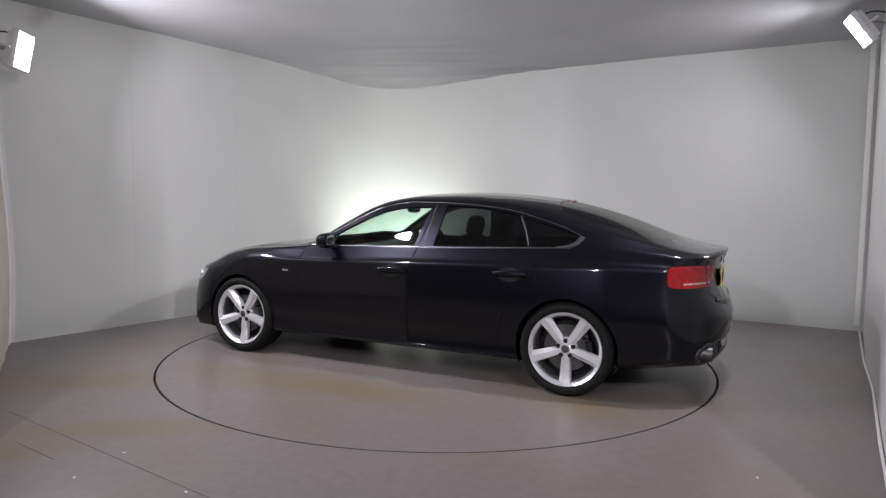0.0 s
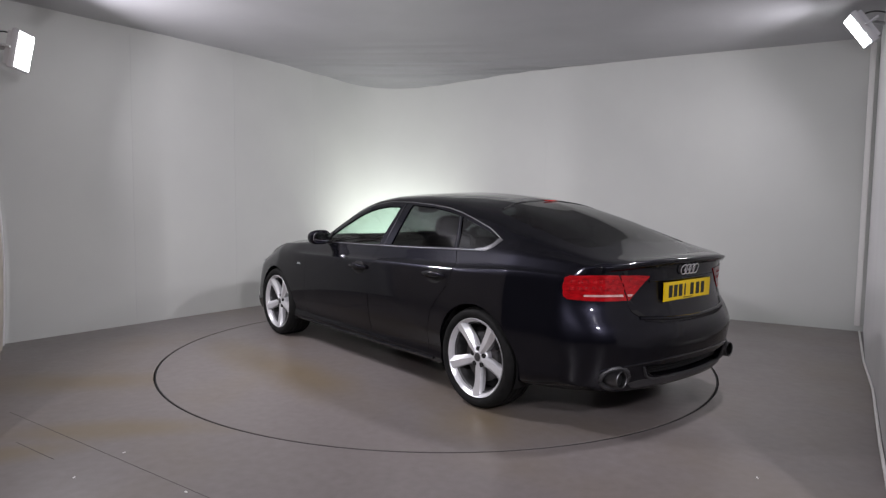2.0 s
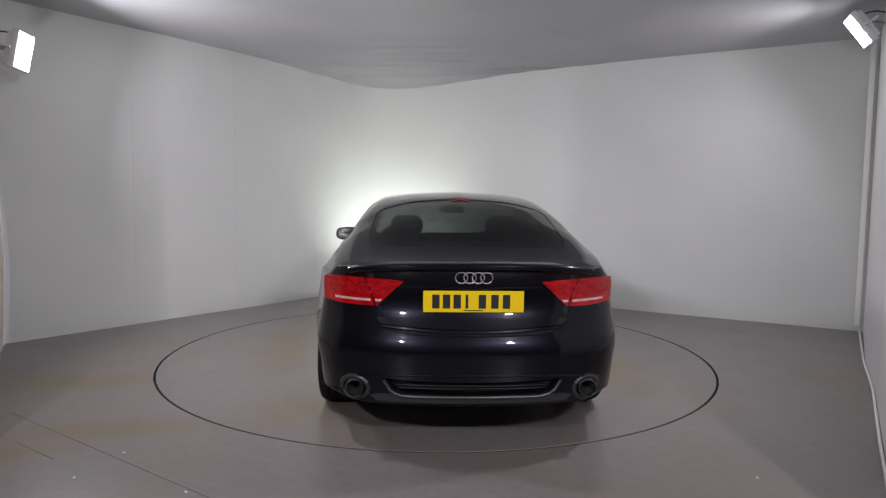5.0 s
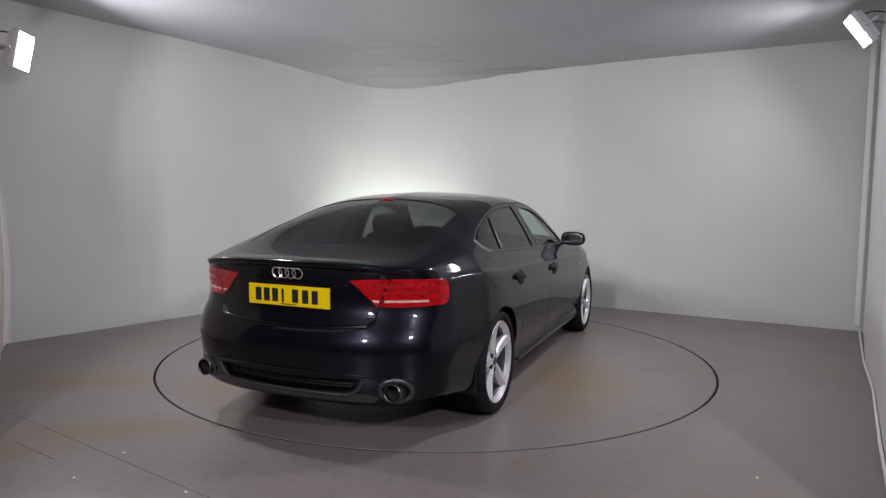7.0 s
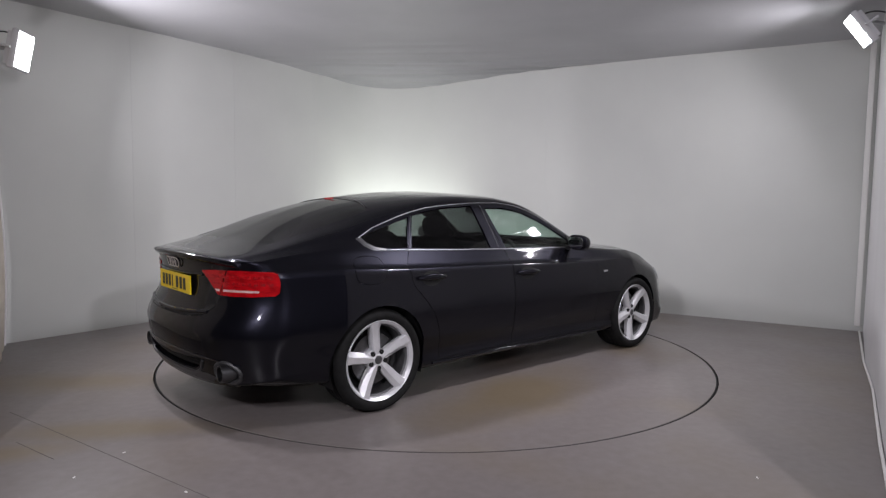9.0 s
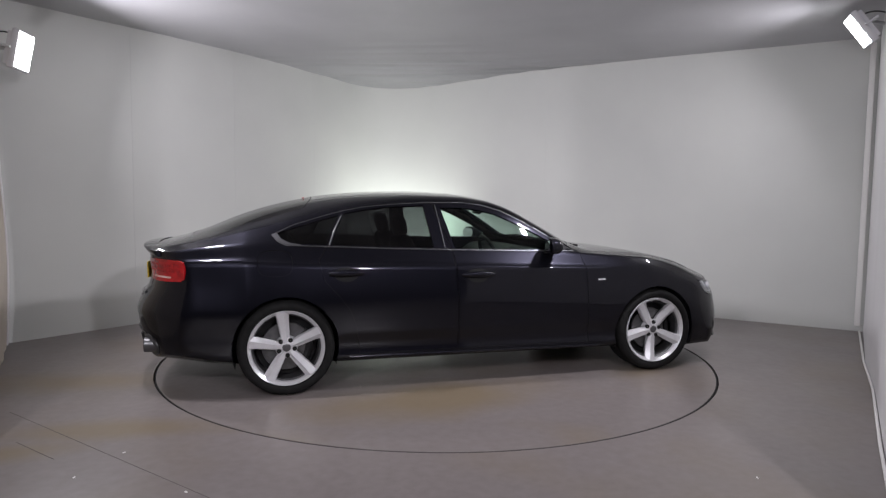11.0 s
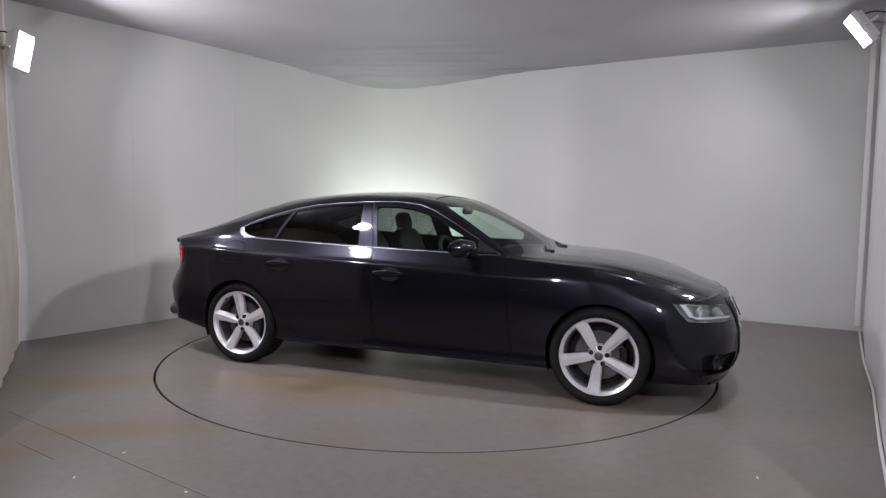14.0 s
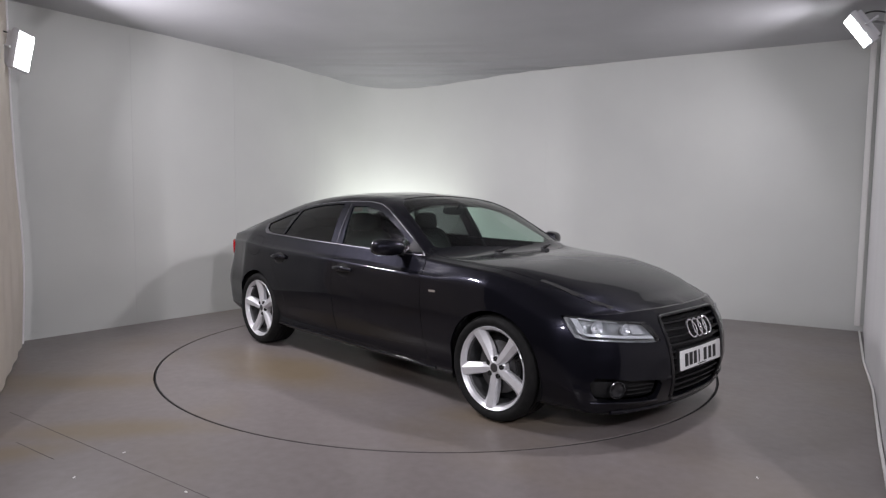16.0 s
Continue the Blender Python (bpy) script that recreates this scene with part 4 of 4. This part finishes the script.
part("high_brake_light", brake, RED_LENS, car, "slim red high brake light")

# ---- front: grille, lamps, plate ----
grille = part("grille", patch(GRILLE, nose_point, -0.045, 0.02), BLACK_PLASTIC, car, "black slatted single-frame grille")
for i in range(11):
    z = .235 + .041 * i
    half = .27 + .07 * min(1, (z - .2) / .3)
    b = bmesh.new()
    rows = []
    for k in range(21):
        y = -half + 2 * half * k / 20
        c = nose_point(y, z, -0.022)
        rows.append([b.verts.new(c + Vector(d)) for d in ((.014, 0, .006), (.016, 0, -.002), (-.02, 0, -.009), (-.02, 0, .004))])
    for p, q in zip(rows, rows[1:]):
        for m in range(4):
            b.faces.new((p[m], p[(m + 1) % 4], q[(m + 1) % 4], q[m]))
    part("slat", b, BLACK_PLASTIC, grille)
part("grille_frame", tube([nose_point(y, z, 0.002) for y, z in smooth_poly(GRILLE, 3) + [GRILLE[0]]], .010, 8), mat("dark_frame", (0.006, 0.006, 0.0065), 0.3, coat=0.3), grille, "dark glossy grille frame")
rings("front_emblem", .046, .063, .0065, lambda y, z, o: nose_point(y, z, o - 0.002), .585, grille)
plate("front_number_plate", WHITE_PLATE, flat_nose, "white front number plate with black bars", 0, .425)
part("plate_holder", patch([(-.265, .362), (.265, .362), (.265, .488), (-.265, .488)], flat_nose, 0.003, 0.03, 0.2), BLACK_PLASTIC, car)

LAMP_CHROME = noisy(mat("lamp_reflector", (0.75, 0.76, 0.78), 0.25, metal=0.45), 30, ((0.62, 0.63, 0.65), (0.85, 0.86, 0.88)), bump=0.3, bump_scale=50)
LAMP_GREY = noisy(mat("lamp_bezel", (0.42, 0.43, 0.44), 0.3, metal=0.3), 14, ((0.16, 0.165, 0.17), (0.38, 0.39, 0.40)), bump=0.3, bump_scale=40)
FOG_GREY = mat("fog_glass", (0.03, 0.03, 0.032), 0.2, metal=0.5)
COVER = glass("lamp_cover", (0.93, 0.94, 0.95), 1.45)
DRL = mat("light_guide", (0.66, 0.67, 0.69), 0.3, coat=0.5)
for sign in (1, -1):
    to = lambda poly: [(y * sign, z) for y, z in poly]
    lamp = part("headlight", patch(to(offset_poly(HEADLIGHT, 0.004)), nose_point, -0.045, 0.02), LAMP_GREY, car, "clear headlight with silver reflectors")
    part("cover", patch(to(offset_poly(HEADLIGHT, -0.002)), nose_point, 0.001, 0.003), COVER, lamp, "clear lamp cover")
    for y, z, r in ((.715, .643, .036), (.585, .632, .030)):
        b = lathe([(r * 1.15, 0.022), (r, 0.014), (r * .7, -.004), (.001, -.012)], 28)
        n = (nose_point(y, z, 1) - nose_point(y, z, 0)).normalized()
        turn = Vector((0, 1, 0)).rotation_difference((Vector((n.x, n.y * .3, 0))).normalized()).to_matrix().to_4x4()
        place = nose_point(y, z, -0.030)
        bmesh.ops.transform(b, matrix=Matrix.Translation((place.x, place.y * sign, place.z)) @ (turn if sign > 0 else Matrix.Diagonal((1, -1, 1, 1)) @ turn), verts=b.verts)
        part("reflector", b, LAMP_CHROME, lamp, "round silver reflector")
    part("reflector", patch(to([(.46, .60), (.54, .605), (.54, .655), (.49, .65)]), nose_point, -0.028, 0.012), LAMP_CHROME, lamp, "silver reflector")
    part("light_guide", patch(to([(.43, .570), (.76, .592), (.77, .606), (.44, .586)]), nose_point, -0.006, 0.012), DRL, lamp, "pale light guide strip")
    part("light_guide", patch(to([(.765, .605), (.785, .605), (.785, .685), (.765, .68)]), nose_point, -0.006, 0.012), DRL, lamp, "pale light guide strip")
    part("reflector", patch(to([(.60, .665), (.76, .683), (.76, .69), (.60, .674)]), nose_point, -0.02, 0.01), LAMP_CHROME, lamp, "silver reflector")
    # lower intake with fog lamp
    it = part("side_intake", patch(to(offset_poly(INTAKE, 0.004)), nose_point, -0.05, 0.02), BLACK_PLASTIC, car, "black lower air intake")
    for z in (.26, .285, .31):
        part("slat", tube([nose_point(sign * (.43 + .17 * i / 8), z, -0.03) for i in range(9)], .004, 6), BLACK_PLASTIC, it)
    f = lathe([(.046, 0.0), (.050, 0.012), (.043, 0.016), (.038, 0.004), (.02, -.004), (.001, -.006)], 28)
    place = nose_point(.665, .297, -0.028)
    turn = Matrix.Rotation(radians(-90 + 28), 4, "Z")
    bmesh.ops.transform(f, matrix=Matrix.Translation((place.x, place.y * sign, place.z)) @ (turn if sign > 0 else Matrix.Diagonal((1, -1, 1, 1)) @ turn), verts=f.verts)
    part("fog_lamp", f, FOG_GREY, it, "round fog lamp")
    part("intake_edge", tube([nose_point(sign * (.40 + .37 * i / 16), .222 + .012 * i / 16, 0.003) for i in range(17)], .007, 6), PAINT, car)
part("front_lip", tube([nose_point(-.66 + 1.32 * i / 40, .17, 0.000) for i in range(41)], .013, 8), PAINT, car)

# ---- mirrors, handles, small badges ----


def blob(sx, sy, sz, power=2.6, nu=20, nv=12):
    b = bmesh.new()
    sp = lambda t: math.copysign(abs(t) ** (2 / power), t)
    rows = []
    for j in range(1, nv):
        ph = -math.pi / 2 + math.pi * j / nv
        rows.append([b.verts.new((sx * sp(math.cos(ph)) * sp(math.cos(th)), sy * sp(math.cos(ph)) * sp(math.sin(th)), sz * sp(math.sin(ph)))) for th in (2 * math.pi * i / nu for i in range(nu))])
    lo, hi = b.verts.new((0, 0, -sz)), b.verts.new((0, 0, sz))
    for p, q in zip(rows, rows[1:]):
        for i in range(nu):
            b.faces.new((p[i], p[(i + 1) % nu], q[(i + 1) % nu], q[i]))
    for i in range(nu):
        b.faces.new((lo, rows[0][(i + 1) % nu], rows[0][i]))
        b.faces.new((hi, rows[-1][i], rows[-1][(i + 1) % nu]))
    return b


for sign in (1, -1):
    m = blob(.072, .112, .060, 2.8)
    for v in m.verts:
        if v.co.x < -.02:
            v.co.x = -.02 + (v.co.x + .02) * 0.35
        v.co.z -= 0.12 * v.co.x * (1 if v.co.z > 0 else -.5)
        v.co.x -= (v.co.y * sign) * 0.25
    bmesh.ops.translate(m, vec=(1.895, .935 * sign, .992), verts=m.verts)
    d = doors["front", sign]
    door_mirror = part("door_mirror", m, PAINT, d, "black door mirror", 60)
    arm = box(.07, .10, .03, Matrix.Translation((1.905, .855 * sign, .952)) @ Matrix.Rotation(radians(18 * sign), 4, "X"), .012)
    part("mirror_arm", arm, BLACK_PLASTIC, d)
    sail = patch([(1.955, .958), (2.105, .958), (2.03, 1.0), (1.955, 1.045)], lambda x, z, o: side_point(x, z, sign, o), 0.004, 0.012)
    part("mirror_sail", sail, BLACK_PLASTIC, d)
    g = blob(.004, .092, .046, 3.0)
    bmesh.ops.transform(g, matrix=Matrix.Translation((1.849, .938 * sign, .992)) @ Matrix.Rotation(radians(14 * sign), 4, "Z"), verts=g.verts)
    part("mirror_glass", g, CHROME, d, "mirror glass")
    for key, x0, x1, z in (("front", 1.215, 1.445, .79), ("rear", .285, .505, .815)):
        door = doors[key, sign]
        bar = [side_point(x0 + (x1 - x0) * i / 12, z + .004 * math.sin(math.pi * i / 12), sign, 0.006 + 0.022 * math.sin(math.pi * i / 12) ** 0.5) for i in range(13)]
        h = tube(bar, .017, 10)
        for k, v in enumerate(h.verts):
            c = bar[k // 10]
            swell = .75 + .6 * math.sin(math.pi * (k // 10) / 12)
            v.co = Vector((v.co.x, c.y + (v.co.y - c.y) * .8, c.z + (v.co.z - c.z) * swell))
        part("door_handle", h, PAINT, door, "", 60)
        # flat black oval stands in for the shaded hollow behind the handle
        cup = [((x0 + x1) / 2 + .082 * math.cos(a), z - .006 + .05 * math.sin(a)) for a in (2 * math.pi * i / 20 for i in range(20))]
        part("handle_cup_shade", patch(cup, lambda x, zz, o: side_point(x, zz, sign, o), 0.0012, 0.003), GAP, door)
    badge = patch([(2.285, .728), (2.345, .728), (2.345, .742), (2.285, .742)], lambda x, z, o: side_point(x, z, sign, o), 0.003, 0.004)
    part("side_badge", badge, CHROME, car, "small silver wing badge", 0)

# ---- cabin ----
cabin = part("cabin_floor", box(2.3, 1.46, .04, Matrix.Translation((1.05, 0, .30)), .01), SEAT, car)


def seat(name, x, y, w, lean):
    m = Matrix.Translation((x, y, 0))
    b = bmesh.new()
    box(.52, w, .16, m @ Matrix.Translation((.26, 0, .47)) @ Matrix.Rotation(radians(-8), 4, "Y"), .05, 3, b)
    s = part(name, b, SEAT, car, "black leather seat", 60)
    back = blob(.075, w / 2, .31, 3.6)
    bmesh.ops.transform(back, matrix=m @ Matrix.Translation((-.06, 0, .76)) @ Matrix.Rotation(radians(-lean), 4, "Y"), verts=back.verts)
    part("backrest", back, SEAT, s, "", 60)
    return s


def headrest(s, x, y, z):
    h = blob(.05, .125, .085, 2.8)
    bmesh.ops.transform(h, matrix=Matrix.Translation((x, y, z)) @ Matrix.Rotation(radians(-12), 4, "Y"), verts=h.verts)
    part("headrest", h, SEAT, s, "", 60)
    for dy in (-.05, .05):
        part("headrest_post", tube([(x, y + dy, z - .14), (x, y + dy, z - .05)], .006, 6), CHROME, s)


for sign in (1, -1):
    s = seat("front_seat", 1.02, .37 * sign, .50, 18)
    headrest(s, .865, .37 * sign, 1.115)
s = seat("rear_bench", .18, 0, 1.24, 24)
for y in (-.40, .40):
    headrest(s, -.02, y, 1.07)
dash = bmesh.new()
rows = []
for i in range(21):
    y = -.70 + 1.4 * i / 20
    hump = .035 * math.exp(-((y + .37) / .17) ** 2)
    rows.append([dash.verts.new(p) for p in ((2.15, y, .60), (2.15, y, .905), (1.95, y, .925 + hump * .5), (1.80, y, .915 + hump), (1.72, y, .86 + hump), (1.74, y, .62))])
for p, q in zip(rows, rows[1:]):
    for k in range(6):
        dash.faces.new((p[k], p[(k + 1) % 6], q[(k + 1) % 6], q[k]))
bmesh.ops.recalc_face_normals(dash, faces=dash.faces)
part("dashboard", dash, BLACK_PLASTIC, car, "", 60)
wheel_b = bmesh.new()
tilt = Matrix.Translation((1.62, -.37, .86)) @ Matrix.Rotation(radians(-24), 4, "Y")
tube([tilt @ Vector((0, .185 * math.cos(a), .185 * math.sin(a))) for a in (2 * math.pi * i / 36 for i in range(37))], .016, 8, wheel_b)
box(.05, .14, .10, tilt, .02, 2, wheel_b)
box(.03, .34, .03, tilt, .008, 1, wheel_b)
part("steering_wheel", wheel_b, BLACK_PLASTIC, car)
im = blob(.018, .115, .035, 3.2)
bmesh.ops.transform(im, matrix=Matrix.Translation((1.62, -.02, 1.235)) @ Matrix.Rotation(radians(12), 4, "Y"), verts=im.verts)
part("interior_mirror", im, BLACK_PLASTIC, car)
part("mirror_stalk", tube([(1.63, 0, 1.24), (1.68, 0, 1.285)], .01, 6), BLACK_PLASTIC, car)
part("parcel_shelf", box(.62, 1.16, .03, Matrix.Translation((-.33, 0, .93)), .01), SEAT, car)

# ---- booth fittings ----


def flood_lamp(name, eye, aim, mount, label, size=1.0):
    """A flat floodlight: finned box, glass face, yoke and arm to the wall."""
    f = thing(name, label, "floodlight", group="booth floodlights")
    m = look(eye, aim) @ Matrix.Diagonal((size, size, size, 1))
    b = box(.27, .31, .055, m @ Matrix.Translation((0, 0, .03)), .012)
    hs = part("housing", b, LAMP_BODY, f, "grey metal housing", 30)
    for i in range(9):
        part("cooling_fin", box(.008, .26, .03, m @ Matrix.Translation((-.12 + .03 * i, 0, .07))), LAMP_BODY, hs, "", 0)
    part("lamp_face", box(.24, .28, .006, m @ Matrix.Translation((0, 0, -.001)), .002), LAMP_FACE, f, "bright white lamp face", 30)
    yoke = bmesh.new()
    pts = [m @ Vector(p) for p in ((-.165, 0, .03), (-.165, 0, .13), (.165, 0, .13), (.165, 0, .03))]
    for p, q in zip(pts, pts[1:]):
        tube([p, q], .012, 6, yoke)
    part("yoke", yoke, LAMP_BODY, f)
    part("arm", tube([m @ Vector((0, 0, .13)), mount], .016, 8), LAMP_BODY, f)
    mid = (m @ Vector((0, .1, .10)) + Vector(mount)) / 2 + Vector((0, 0, .13))
    ends = m @ Vector((0, .1, .08)), Vector(mount) + Vector((0, 0, .05))
    part("cable", tube([(1 - t) ** 2 * ends[0] + 2 * t * (1 - t) * mid + t * t * ends[1] for t in (i / 10 for i in range(11))] + [ends[1] + Vector((0, 0, .3))], .006, 6), BLACK_PLASTIC, f, "black cable")
    return f


flood_lamp("floodlight", FLOOD_R, FLOOD_R_AIM, Vector((3.86, .02, 2.83)), "white-lit grey floodlight on an arm at the sheeted wall")
flood_lamp("floodlight", FLOOD_L, FLOOD_L_AIM, Vector((-3.60, -.28, 2.50)), "white-lit grey floodlight beside the hanging curtain")
flood_lamp("floodlight", FLOOD_FL, FLOOD_FL_AIM, Vector((-2.2, -1.6, 2.98)), "white-lit grey floodlight under the ceiling", .64)
flood_lamp("floodlight", FLOOD_FR, FLOOD_FR_AIM, Vector((2.2, -1.6, 2.98)), "white-lit grey floodlight under the ceiling", .64)
flood_lamp("floodlight", FLOOD_BL, FLOOD_BL_AIM, Vector((-1.75, -6.4, 2.97)), "white-lit grey floodlight under the ceiling", .64)
flood_lamp("floodlight", FLOOD_BR, FLOOD_BR_AIM, Vector((1.75, -6.4, 2.97)), "white-lit grey floodlight under the ceiling", .64)
corner_way = (Vector(CORNER_AIM) - Vector(CORNER_LAMP)).normalized()
flood_lamp("floodlight", Vector(CORNER_LAMP) - corner_way * 0.06, CORNER_AIM, Vector((-0.36, 2.86, 0.012)), "grey floodlight on a floor stand lighting the corner")

# curtain at the near left end of the booth
CURTAIN_A, CURTAIN_B = Vector((-2.34, -2.36, 0)), Vector((-3.76, -0.03, 0))
curtain = new("curtain")
curtain.location = CURTAIN_A
tagged(curtain, "cream hanging curtain that stirs beside the grey wall", "curtain")


def curtain_mesh():
    bm = bmesh.new()
    d = (CURTAIN_B - CURTAIN_A)
    n = Vector((-d.y, d.x, 0)).normalized() * -1
    nu, nz = 60, 24
    for side in (0, 1):
        grid = []
        for i in range(nu + 1):
            u = i / nu
            row = []
            for j in range(nz + 1):
                z = .012 + 3.1 * j / nz
                fold = .012 * math.sin(u * 41) + .008 * math.sin(u * 17 + 1)
                bulge = .05 * u * math.exp(-((z - .75) / .8) ** 2)
                row.append(bm.verts.new(d * u + n * (fold * (.4 + .6 * z / 3) + bulge - side * .006) + Vector((0, 0, z))))
            grid.append(row)
        for a, b in zip(grid, grid[1:]):
            for j in range(nz):
                bm.faces.new((a[j], b[j], b[j + 1], a[j + 1]) if side else (a[j], a[j + 1], b[j + 1], b[j]))
    bmesh.ops.recalc_face_normals(bm, faces=bm.faces)
    return bm, d, n


_bm, _d, _n = curtain_mesh()
part("sheet", _bm, BEIGE_SHEET, curtain, "", 80)
part("hem", tube([_d * 1.0 + _n * (.05 * math.exp(-((z - .75) / .8) ** 2)) + Vector((0, 0, z)) for z in (.02 + 3.08 * i / 20 for i in range(21))], .012, 8), WHITE_SHEET, curtain, "white curtain hem")

# white upright batten where the sheeted wall meets the grey wall
tagged(new("trim_right", mesh_of("trim_right", box(.05, .03, 2.86, Matrix.Translation((4.33, 1.02, 1.50)) @ Matrix.Rotation(radians(-30), 4, "Z"), .004), TRIM_WHITE, 30)), "white upright batten in the corner", "batten", kind="structure")
tagged(new("baseboard", mesh_of("baseboard", tube([(4.36, 1.02, .01), (3.58, -.23, .01), (3.10, -1.06, .01), (2.42, -2.13, .01), (1.7, -3.3, .01)], .009, 6), TRIM_WHITE, 30)), "pale rolled lower edge of the sheeted wall", "edging", kind="structure")
# faint panel seams of the grey wall
SEAM = mat("seam", (0.555, 0.56, 0.55), 0.6)
L_DIR, R_DIR = (LEFT_B - LEFT_A).normalized(), (RIGHT_B - LEFT_B).normalized()
for name, start, way, k in [("seam_left", LEFT_A, L_DIR, q) for q in (1.27, 2.48, 3.69)] + [("seam_right", LEFT_B, R_DIR, q) for q in (2.53, 3.74, 4.95)]:
    p = start + way * k
    inward = Vector((way.y, -way.x, 0))
    b = box(.004, .0015, 2.92, Matrix.Translation(p + inward * .001 + Vector((0, 0, 1.48))) @ Matrix.Rotation(math.atan2(way.y, way.x), 4, "Z"))
    tagged(new(name, mesh_of(name, b, SEAM, 0)), "faint upright seam in the grey wall", "seam", kind="structure")
# long joint in the floor
JOINT = mat("floor_joint", (0.105, 0.094, 0.088), 0.7)
for name, a, b in (("floor_joint_long", (-2.60, -1.68), (-0.80, -2.92)), ("floor_joint_short", (-2.25, -2.16), (-1.92, -2.38))):
    a, b = Vector((*a, 0)), Vector((*b, 0))
    d = b - a
    j = box(d.length, .003, .002, Matrix.Translation((a + b) / 2 + Vector((0, 0, .0005))) @ Matrix.Rotation(math.atan2(d.y, d.x), 4, "Z"))
    tagged(new(name, mesh_of(name, j, JOINT, 0)), "thin dark joint across the epoxy floor", "joint", kind="structure")

# small bits on the floor
for x, y, turn in ((-1.61, -2.29, 0.4), (-1.7, -2.59, 1.1), (-1.12, -2.73, -0.6), (1.55, -2.53, 0.9)):
    f = box(.018, .010, .003, None, .001, 1)
    for vert in f.verts:
        vert.co.y += .3 * vert.co.x * turn
    ob = new("paint_fleck", mesh_of("paint_fleck", f, TRIM_WHITE, 0))
    ob.matrix_world = pose(x, y, .0016, 0, 0, 70 * turn)
    tagged(ob, "tiny pale fleck lying on the grey floor", "debris", group="flecks on the floor")
for o in car.children:
    o.location = o.location - Vector((OX, OY, 0))

# the turn of the table and the car on it, degrees by half seconds
TURN = [154.68, 148.3, 142.01, 135.77, 129.55, 123.35, 117.13, 110.9, 104.64, 98.35, 92.03, 85.67, 79.29, 72.89, 66.48, 60.05, 53.63,
        47.21, 40.82, 34.44, 28.1, 21.79, 15.53, 9.3, 3.11, -3.04, -9.16, -15.26, -21.37, -27.49, -33.65, -39.88, -46.22]


def motions():
    rows = [(i * 0.5, pose(0, 0, 0, 0, 0, a)) for i, a in enumerate(TURN)]
    walk(turntable, rows)
    walk(car, rows)
    # the curtain swings a little about its near edge, metres at its far edge
    sway = ((0, .03), (0.7, .012), (1.5, -.01), (4, -.012), (6.5, -.006), (9, 0), (11.5, .02), (12.5, .03), (13.5, .075), (14.5, .12), (15.3, .13), (16, .13))
    walk(curtain, [(t, pose(CURTAIN_A.x, CURTAIN_A.y, 0, 0, 0, -math.degrees(d / 2.7))) for t, d in sway])


motions()
